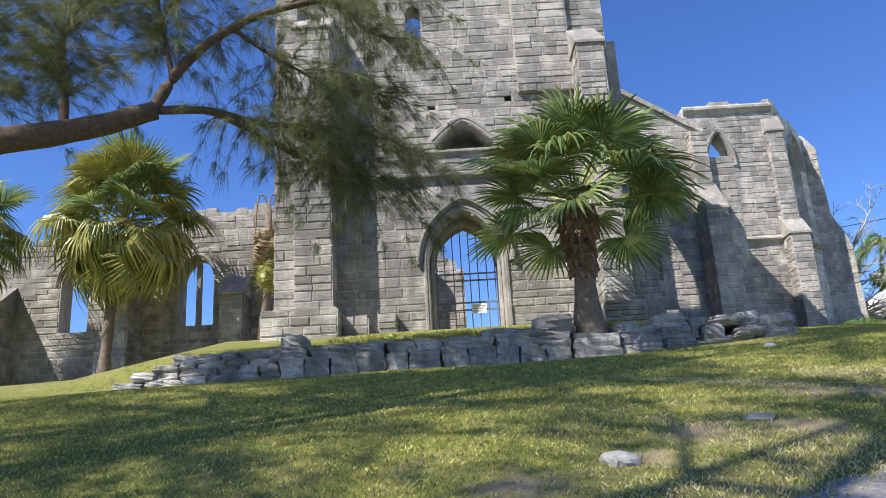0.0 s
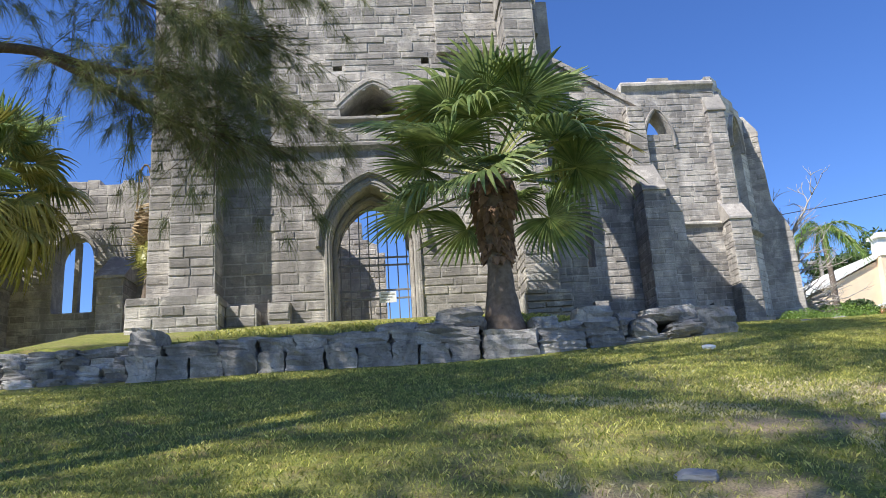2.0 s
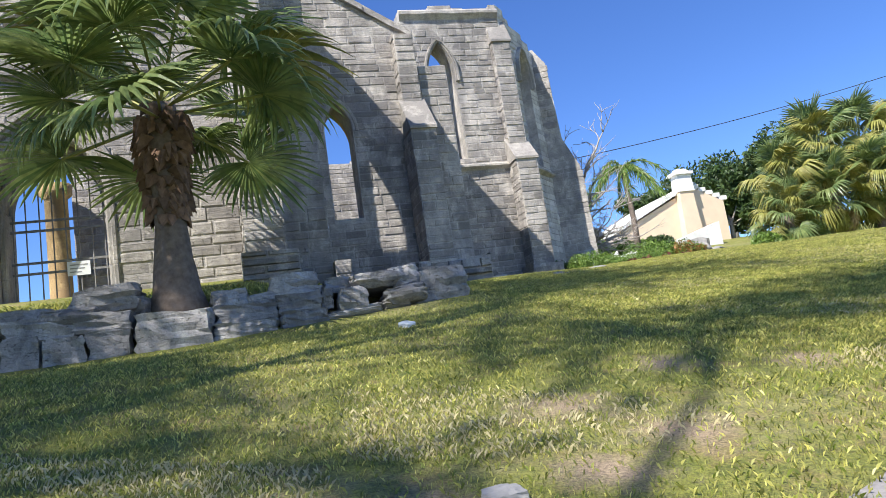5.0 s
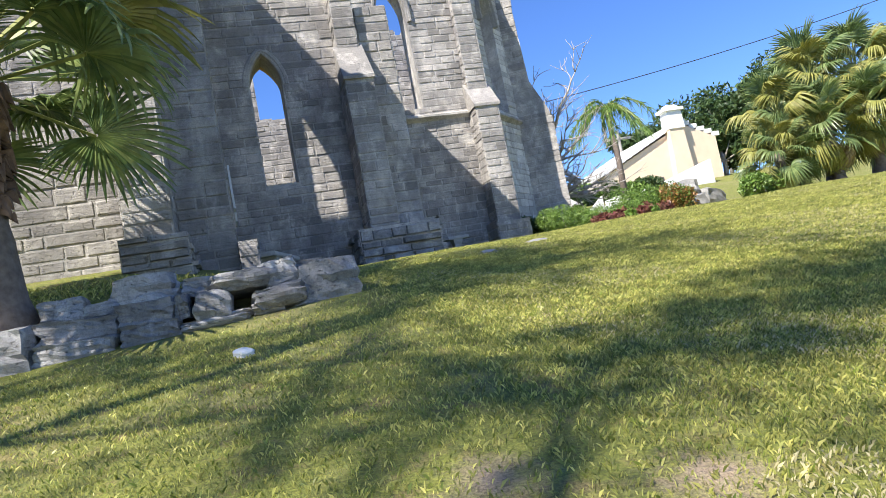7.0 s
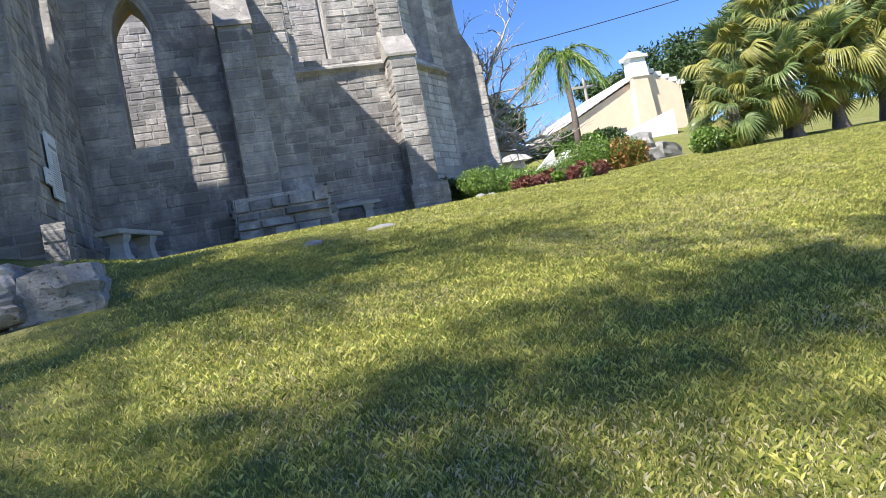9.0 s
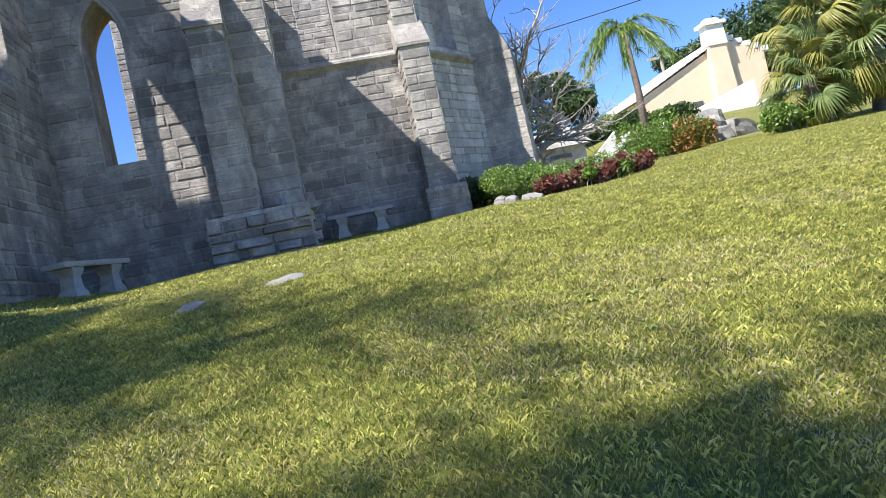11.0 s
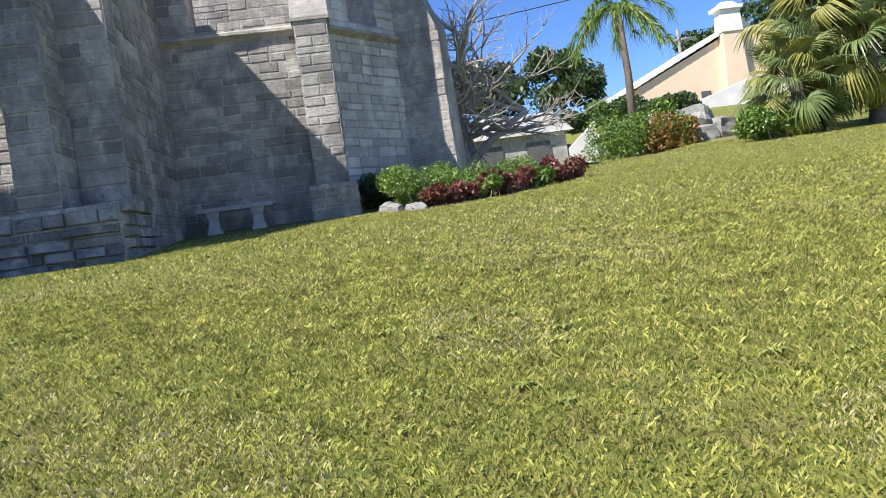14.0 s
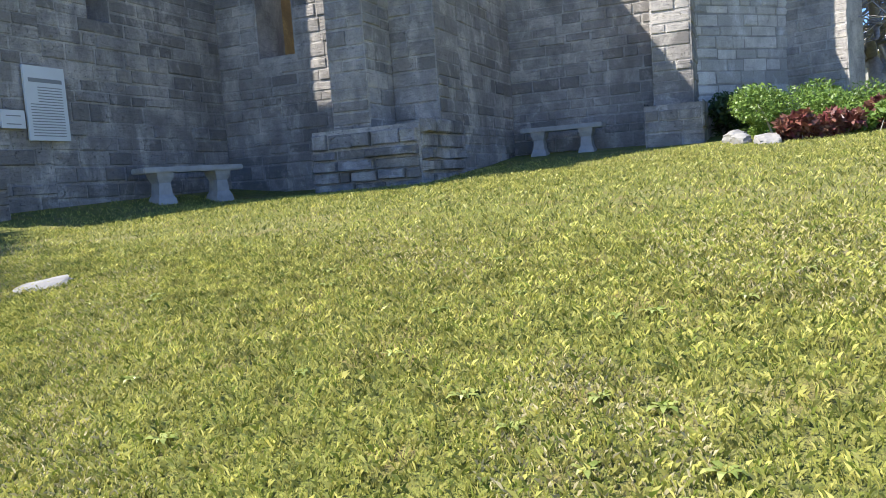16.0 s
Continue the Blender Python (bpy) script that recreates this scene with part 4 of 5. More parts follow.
def dead_palm():
    p = thing("dead_palm", "dead leaning palm with hanging dry fronds by the tower", "palm tree", (-4.75, 19.9, ground_z(-4.75, 19.9)))
    rng = random.Random(4)
    bm = bmesh.new()
    tube_bm(bm, [(-0.2, 0, -0.1), (0.0, 0, 1.6), (0.05, 0, 3.2), (0, 0, 4.2)], [0.14, 0.11, 0.1, 0.09], 10, 0.05, rng)
    part("trunk", bm, PALM_BARK, p, "", True)
    for k in range(9):
        leaf_at(p, DEAD_LEAVES if k < 6 else YELLOW_LEAVES, Vector((0, 0, 4.1 - 0.12 * k)), k * 137, rng.uniform(-88, -70), 0.95, rng, 20)
    for k in range(2):
        bm = bmesh.new()
        s = 1 if k else -1
        tube_bm(bm, smooth_line([(0, 0, 4.1), (s * 0.12, 0, 4.5), (s * 0.28, 0, 4.35), (s * 0.34, 0, 3.4)], 4), [0.025] * 13, 6)
        part("bent_stalk", bm, FAN_DEAD, p)


dead_palm()


# ---- casuarina ----
def needle_arrays(rng, origins, headings, strands, length, width, seg=3, droop=1.0):
    """Many thin hanging needle strands as ribbons; numpy, one island a strand."""
    n = len(origins) * strands
    o = np.repeat(np.array(origins), strands, 0) + rng.normal(0, 0.03, (n, 3))
    h = np.repeat(np.array(headings), strands, 0) + rng.normal(0, 0.5, (n, 3))
    h /= np.linalg.norm(h, axis=1)[:, None] + 1e-6
    L = length * rng.uniform(0.55, 1.25, n)[:, None]
    side = np.cross(h, rng.normal(0, 1, (n, 3)))
    side /= np.linalg.norm(side, axis=1)[:, None] + 1e-6
    verts = np.zeros((n, (seg + 1) * 2, 3))
    for k in range(seg + 1):
        t = k / seg
        c = o + h * L * t + np.array([0, 0, -1.0]) * (L * droop * t * t * 0.75)
        w = width * (1 - 0.75 * t)
        verts[:, 2 * k] = c - side * w
        verts[:, 2 * k + 1] = c + side * w
    base = (np.arange(n) * (seg + 1) * 2)[:, None, None]
    q = np.array([[2 * k, 2 * k + 1, 2 * k + 3, 2 * k + 2] for k in range(seg)])[None]
    return verts.reshape(-1, 3), (base + q).reshape(-1, 4)


def quick_mesh(name, verts, faces, mat):
    """A mesh of quads from arrays."""
    me = bpy.data.meshes.new(name)
    k = faces.shape[1]
    me.vertices.add(len(verts))
    me.vertices.foreach_set("co", np.ascontiguousarray(verts, dtype=np.float32).ravel())
    me.loops.add(faces.size)
    me.loops.foreach_set("vertex_index", np.ascontiguousarray(faces, dtype=np.int32).ravel())
    me.polygons.add(len(faces))
    me.polygons.foreach_set("loop_start", np.arange(0, faces.size, k, dtype=np.int32))
    me.update(calc_edges=True)
    me.materials.append(mat)
    return me


def casuarina(label, at, limbs, seed, tufts, needle_len=0.34, width=0.0022, strands=26, twig=0.9):
    """A casuarina: trunk and limbs given as lines with radii, twigs that hang with needle strands along them."""
    t = thing("casuarina_tree", label, "tree", at)
    rng, nrng = random.Random(seed), np.random.default_rng(seed)
    o = Vector(at)
    for k, (pts, r0, r1, leafy) in enumerate(limbs):
        line = smooth_line([Vector(p) - o for p in pts], 6)
        n = len(line)
        bm = bmesh.new()
        tube_bm(bm, line, [r0 + (r1 - r0) * i / (n - 1) for i in range(n)], 10 if r0 > 0.08 else 6, 0.06, rng)
        limb = part("trunk" if k == 0 else "branch", bm, BARK, t, "", True)
        if not leafy:
            continue
        origins, heads = [], []
        bm = bmesh.new()
        for _ in range(int(tufts * leafy)):
            i = rng.randrange(int(n * 0.25), n)
            p = line[i]
            d = (line[min(i + 1, n - 1)] - line[max(i - 1, 0)]).normalized()
            h = (d * rng.uniform(0.2, 1.0) + Vector((rng.gauss(0, 0.7), rng.gauss(0, 0.7), rng.gauss(0.08, 0.4)))).normalized()
            L = twig * rng.uniform(0.5, 1.5)
            q = [p + h * L * s + Vector((0, 0, -0.35 * L * s * s)) for s in (0, 0.25, 0.5, 0.75, 1.0)]
            tube_bm(bm, q, [0.008, 0.006, 0.005, 0.004, 0.002], 4)
            for s in (1, 2, 3, 4, 4):
                origins.append(q[s])
                heads.append((q[s] - q[s - 1]).normalized())
        tagged(part("twigs", bm, BARK, limb), kind="stuff")
        v, f = needle_arrays(nrng, origins, heads, strands, needle_len, width, 2, 0.5)
        tagged(part("needles", quick_mesh("needles", v, f, NEEDLE), None, limb), kind="stuff")
    return t


casuarina("leaning casuarina with feathery drooping foliage over the lawn", (-12.5, 8.8, ground_z(-12.5, 8.8)), [
    ([(-12.5, 8.8, 2.0), (-12.2, 8.9, 4.0), (-10.5, 9.2, 5.6), (-8.2, 9.7, 6.1), (-6.36, 10.2, 6.49), (-5.33, 10.6, 6.81), (-4.43, 11.0, 7.26)], 0.30, 0.15, 0),
    ([(-4.5, 10.97, 7.2), (-4.04, 11.2, 8.21), (-3.33, 11.3, 8.86), (-2.52, 11.5, 9.32), (-1.66, 11.6, 9.44), (-1.0, 11.7, 8.85), (-0.22, 11.8, 8.75)], 0.10, 0.015, 0.8),
    ([(-4.43, 11.0, 7.26), (-3.72, 11.5, 7.45), (-2.87, 11.8, 7.3), (-2.0, 12.0, 7.3), (-1.2, 12.2, 7.2), (-0.6, 12.3, 7.0)], 0.075, 0.01, 1.0),
    ([(-3.72, 11.5, 7.45), (-2.87, 11.8, 7.05), (-2.34, 12.0, 6.75), (-1.6, 12.1, 6.5), (-0.8, 12.3, 6.35)], 0.05, 0.008, 0.9),
    ([(-5.6, 10.5, 6.75), (-5.7, 10.6, 7.6), (-5.9, 10.8, 8.6), (-5.6, 11.0, 9.8)], 0.08, 0.02, 1.5),
    ([(-6.6, 10.1, 6.5), (-7.0, 10.6, 7.6), (-7.4, 11.0, 8.8), (-7.2, 11.2, 10.2)], 0.09, 0.02, 1.5),
    ([(-4.2, 11.1, 7.8), (-4.4, 11.2, 8.6), (-4.6, 11.3, 9.6), (-4.4, 11.5, 10.6)], 0.06, 0.015, 1.4),
    ([(-2.52, 11.5, 9.32), (-2.0, 11.8, 9.9), (-1.2, 12.0, 10.2), (-0.5, 12.0, 10.1)], 0.04, 0.01, 0.7),
    ([(-3.33, 11.3, 8.86), (-2.7, 11.7, 8.5), (-1.9, 11.9, 8.1), (-1.0, 12.1, 7.9)], 0.04, 0.008, 0.9),
], 2, 85, 0.28, 0.0034, 22)


# ---- trees that shade the lawn from behind the walk ----
def shade_tree(at, height, spread, seed, clumps, low, lean=(0.0, 0.0)):
    """A tall casuarina; its crown starts at the height low and leans over by lean."""
    rng = random.Random(seed)

    def stem(f):
        return Vector((at[0] + lean[0] * f * f, at[1] + lean[1] * f * f, at[2] + height * f))

    limbs = [([stem(f) for f in (0, 0.3, 0.6, 0.85, 1.0)], 0.17, 0.03, 0.5)]
    for k in range(clumps):
        a = rng.uniform(0, 2 * math.pi)
        f = low / height + (0.98 - low / height) * rng.random()
        r = spread * rng.uniform(0.6, 1.1) * (1.2 - 0.55 * f)
        c = stem(f)
        d = Vector((math.cos(a), math.sin(a), 0))
        limbs.append(([c - Vector((0, 0, 0.5)), c + d * r * 0.5 + Vector((0, 0, 0.1)), c + d * r + Vector((0, 0, 0.2))], 0.07, 0.012, 0.8))
    return casuarina("tall casuarina with feathery foliage beside the path", at, limbs, seed, 30, 0.5, 0.006, 11, 1.1)


for i, (x, y, h, s, c, low, lean) in enumerate(((-5.2, 5.0, 20.0, 2.7, 15, 12.5, (1.7, -0.2)), (-9.0, 2.6, 15.0, 3.5, 15, 6.5, (0, 0)),
                                                   (-6.2, -0.4, 15.5, 3.2, 14, 6.0, (0, 0)), (-13.0, 5.0, 13.0, 3.4, 13, 4.5, (0, 0)), (-8.0, 5.0, 17.0, 3.2, 26, 8.5, (0, 0)))):
    shade_tree((x, y, ground_z(x, y)), h, s, 40 + i, c, low, lean)


casuarina("tall casuarina with long limbs high over the path", (-4.5, -0.9, ground_z(-4.5, -0.9)), [
    ([(-4.5, -0.9, -0.4), (-4.3, -0.3, 6.0), (-3.6, 0.8, 11.0), (-2.6, 2.2, 14.0)], 0.15, 0.035, 0),
    ([(-2.6, 2.2, 14.0), (-1.5, 3.5, 14.8), (0.2, 4.1, 14.9), (1.8, 4.7, 15.0), (3.5, 5.0, 15.0)], 0.04, 0.015, 1.3),
    ([(-2.6, 2.2, 14.0), (-2.1, 3.2, 14.6), (-1.4, 3.8, 14.6), (-0.2, 4.3, 14.8)], 0.06, 0.012, 0.8),
    ([(0.2, 4.1, 14.9), (1.5, 4.3, 14.8), (2.7, 4.4, 14.7)], 0.04, 0.01, 0.6),
    ([(-4.1, 0.1, 9.0), (-4.3, 0.8, 13.0), (-4.7, 1.4, 14.2), (-6.2, 2.6, 14.6)], 0.08, 0.015, 0.9),
], 61, 62, 0.5, 0.006, 14, 0.85)


# ---- shrubs and far trees ----
FAR, FAR_FROM = 1.22, Vector((12.0, 9.5, 4.0))


def leaf_cloud(nrng, centres, radii, count, size, flat=0.7):
    """Small leaf quads scattered in lumpy balls, facing all ways."""
    k = nrng.integers(0, len(centres), count)
    d = nrng.normal(0, 1, (count, 3))
    d /= np.linalg.norm(d, axis=1)[:, None]
    r = np.array(radii)[k][:, None] * nrng.uniform(0.55, 1.05, (count, 1))
    c = np.array(centres)[k] + d * r * np.array([1, 1, flat])
    a = nrng.normal(0, 1, (count, 3)) + d * 0.5
    a /= np.linalg.norm(a, axis=1)[:, None]
    b = np.cross(a, nrng.normal(0, 1, (count, 3)))
    b /= np.linalg.norm(b, axis=1)[:, None]
    s = size * nrng.uniform(0.6, 1.3, (count, 1))
    v = np.stack([c - a * s, c + b * s * 0.4, c + a * s, c - b * s * 0.4], 1).reshape(-1, 3)
    return v, (np.arange(count)[:, None] * 4 + np.arange(4)[None])


def shrub(name, label, category, at, size, lumps, count, leaf, mat, seed, flat=0.8, group=""):
    t = thing(name, label, category, at, group)
    rng, nrng = random.Random(seed), np.random.default_rng(seed)
    cs, rs = [], []
    for _ in range(lumps):
        cs.append((rng.uniform(-1, 1) * size[0], rng.uniform(-1, 1) * size[1], size[2] * rng.uniform(0.15, 0.75)))
        rs.append(size[2] * rng.uniform(0.3, 0.5))
    bm = bmesh.new()
    for c in cs:
        tube_bm(bm, [(c[0] * 0.5, c[1] * 0.5, -0.1), (c[0] * 0.8, c[1] * 0.8, c[2] * 0.6), c], [0.02 * size[2], 0.015 * size[2], 0.006 * size[2]], 5)
    tagged(part("stems", bm, GREY_BARK, t), kind="stuff")
    v, f = leaf_cloud(nrng, cs, rs, count, leaf, flat)
    tagged(part("leaves", quick_mesh("leaves", v, f, mat), None, t), kind="stuff")
    return t


def broad_tree(label, at, height, spread, seed, count=6000, leaf=0.16, mat=None):
    t = thing("broadleaf_tree", label, "tree", at)
    rng, nrng = random.Random(seed), np.random.default_rng(seed)
    bm = bmesh.new()
    tube_bm(bm, [(0, 0, -0.3), (0.1, 0, height * 0.3), (0, 0.1, height * 0.65)], [0.2, 0.15, 0.07], 8, 0.06, rng)
    part("trunk", bm, GREY_BARK, t, "", True)
    cs, rs = [], []
    bm = bmesh.new()
    for k in range(14):
        a, f = rng.uniform(0, 6.28), rng.uniform(0.3, 0.95)
        c = Vector((math.cos(a) * spread * rng.uniform(0.2, 1) * (1.2 - f * 0.6), math.sin(a) * spread * rng.uniform(0.2, 1) * (1.2 - f * 0.6), height * f))
        cs.append(tuple(c)); rs.append(spread * rng.uniform(0.25, 0.5))
        tube_bm(bm, [(0, 0, height * 0.3), c * 0.6 + Vector((0, 0, height * 0.1)), c], [0.06, 0.04, 0.015], 5)
    tagged(part("limbs", bm, GREY_BARK, t), kind="stuff")
    v, f = leaf_cloud(nrng, cs, rs, count, leaf, 0.75)
    tagged(part("crown", quick_mesh("crown", v, f, mat or DARK_BUSH), None, t), kind="stuff")
    return t


shrub("green_shrub", "low bright green shrub at the apse foot", "shrub", (13.75, 24.7, 4.5), (0.7, 0.6, 1.0), 14, 20000, 0.032, BUSH, 1)
shrub("green_shrub", "low bright green shrub at the apse foot", "shrub", (14.9, 25.3, 4.6), (0.8, 0.6, 0.85), 12, 16000, 0.032, BUSH, 2)
# The apse's shade is put into this shrub's colour by the darker leaf material.
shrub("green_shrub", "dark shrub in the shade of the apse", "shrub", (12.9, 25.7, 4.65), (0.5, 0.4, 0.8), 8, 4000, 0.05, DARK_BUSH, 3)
for i in range(8):
    x, y = 13.75 + i * 0.42, 23.0 + i * 0.34
    shrub("red_foliage_plant", "clump of dark red and green leafy plants" if i < 5 else "clump of bronze green leafy plants", "plant", (x, y, ground_z(x, y)),
          (0.3, 0.22, 0.36 + 0.02 * i), 6, 1500, 0.075, RED_LEAF if i % 3 != 2 else BUSH, 60 + i, 0.9, "red foliage hedge")
shrub("flowering_shrub", "sprawling green shrub with orange tips on the bank", "shrub", (22.2, 35.2, 5.6), (1.4, 0.9, 1.6), 18, 16000, 0.06, BUSH, 4)
shrub("flowering_shrub", "orange tipped shrub on the bank", "shrub", (23.2, 34.6, 5.7), (0.7, 0.5, 1.2), 8, 3000, 0.08, RUST, 5)
shrub("green_shrub", "small bright shrub under the palms", "shrub", (24.0, 29.6, 5.35), (0.7, 0.5, 1.0), 10, 6000, 0.08, BUSH, 6)
for i, (x, y, sx, sz) in enumerate(((24.3, 35.6, 1.5, 1.3), (25.6, 36.0, 1.7, 1.1), (25.0, 36.6, 2.4, 1.7))):
    me = rock_mesh(140 + i, 0.5)
    me.materials[0] = PALE
    ob = new("bank_rock", me)
    ob.matrix_basis = pose(x, y, 5.9 + 0.25 * i, 5, 4, 30 * i) @ Matrix.Diagonal((sx, 1.2, sz, 1))
    tagged(ob, "pale weathered rock in the grassy bank", "rock")
for i, (x, y, h, s) in enumerate(((24.9, 29.9, 1.5, 1.0), (26.0, 30.7, 2.9, 1.25), (27.1, 29.6, 2.2, 1.2), (28.0, 30.9, 4.2, 1.35), (29.0, 29.5, 2.6, 1.25), (30.2, 30.8, 4.4, 1.35), (31.4, 29.6, 3.0, 1.3), (32.6, 30.9, 4.4, 1.3), (34.0, 30.0, 3.4, 1.3))):
    fan_palm("clump fan palm with yellowing skirt of dead fronds", (x, y, ground_z(x, y)), h, 0.2, 40, s, 80 + i, 0.5, boots=False, dead=16, pitch=(-75, 82))
for i, (x, y, h, s) in enumerate(((38.0, 60.0, 4.2, 3.2), (43.0, 58.0, 6.5, 4.2), (47.0, 56.0, 8.0, 4.5),
                                  (37.5, 44.0, 5.5, 2.6), (40.5, 53.0, 5.5, 2.6), (44.0, 50.0, 7.0, 3.5), (24.5, 52.0, 3.5, 2.5), (20.5, 54.0, 3.5, 2.8), (33.5, 44.0, 2.6, 1.8), (35.5, 42.0, 3.4, 2.2))):
    x, y = FAR_FROM.x + (x - FAR_FROM.x) * FAR, FAR_FROM.y + (y - FAR_FROM.y) * FAR
    broad_tree("dense dark green tree behind the house", (x, y, ground_z(x, y)), h * FAR, s * FAR, 90 + i, 6000, 0.24)


for i in range(5):
    x, y = 23.6 + 1.1 * i, 45.5 + 0.1 * (i % 3)
    shrub("bank_shrub", "wild green shrub on the bank below the cottage", "shrub", (x, y, ground_z(x, y) - 0.1), (0.9, 0.6, 1.1 + 0.25 * (i % 3)), 8, 2500, 0.12, BUSH if i % 2 else DARK_BUSH, 200 + i, 0.8, "bank shrubs")


def feather_palm(at, height):
    p = thing("feather_palm", "slender palm with arching feathery fronds on the bank", "palm tree", at)
    rng, nrng = random.Random(9), np.random.default_rng(9)
    bm = bmesh.new()
    tube_bm(bm, [(0, 0, -0.2), (0.1, 0, height * 0.5), (0, 0, height)], [0.2, 0.15, 0.13], 10, 0.03, rng)
    part("trunk", bm, PALM_BARK, p, "", True)
    for k in range(13):
        a, lift = radians(k * 137.5), rng.uniform(0.1, 1.0)
        pts = [Vector((math.cos(a) * 2.0 * t, math.sin(a) * 2.0 * t, height + 1.5 * lift * t - 1.9 * t * t)) for t in np.linspace(0, 1, 8)]
        v, f = needle_arrays(nrng, pts[1:], [(q - r).normalized() for q, r in zip(pts[1:], pts)], 22, 0.5, 0.02, 2, 0.8)
        fr = part("frond", quick_mesh("frond", v, f, BUSH), None, p)
        bm = bmesh.new()
        tube_bm(bm, pts, [0.03] * 7 + [0.008], 5)
        part("frond_stalk", bm, STALK, fr)


feather_palm((24.1, 40.5, 6.6), 5.7)


def bare_tree(at, height, spread):
    t = thing("bare_tree", "leafless grey tree with a wide tangled crown", "tree", at)
    rng = random.Random(12)

    def grow(name, parent, p, d, L, r, depth):
        pts, q = [p], p
        for k in range(4):
            d = (d + Vector((rng.gauss(0, 0.22), rng.gauss(0, 0.22), rng.gauss(0.0, 0.14)))).normalized()
            q = q + d * L / 4
            pts.append(q)
        bm = bmesh.new()
        tube_bm(bm, pts, [r * (1 - 0.12 * k) for k in range(5)], 7 if r > 0.05 else 4)
        if depth >= 2:
            todo = [(pts, d, L, r)]
            for level in range(3):
                nxt = []
                for ps, dd, ll, rr in todo:
                    for _ in range(4):
                        i = rng.randrange(1, 5)
                        d2 = (dd + Vector((rng.gauss(0, 0.7), rng.gauss(0, 0.7), rng.gauss(0.1, 0.4)))).normalized()
                        l2 = ll * 0.62
                        p2 = [ps[i]]
                        for k in range(4):
                            d2 = (d2 + Vector((rng.gauss(0, 0.2), rng.gauss(0, 0.2), rng.gauss(0.03, 0.15)))).normalized()
                            p2.append(p2[-1] + d2 * l2 / 4)
                        tube_bm(bm, p2, [max(rr * 0.6 * (1 - 0.17 * k), 0.006) for k in range(5)], 4)
                        nxt.append((p2, d2, l2, rr * 0.5))
                todo = nxt
        ob = part(name, bm, GREY_BARK, parent, "", True)
        if depth < 2:
            for k in range(4 if depth else 5):
                i = rng.randrange(2, 5)
                a = rng.uniform(0, 6.28) if depth else k * 1.26
                d2 = Vector((math.cos(a), math.sin(a), rng.uniform(0.02, 0.32))).normalized()
                grow("limb", t if depth == 0 else ob, pts[i], (d2 + d * 0.3).normalized(), spread * (0.62 if depth else 0.75), r * 0.55, depth + 1)

    grow("trunk", t, Vector((0, 0, -0.2)), Vector((0.5, 0.1, 1)), height * 0.3, 0.27, 0)


bare_tree((15.5, 31.0, 5.35), 4.9, 3.4)


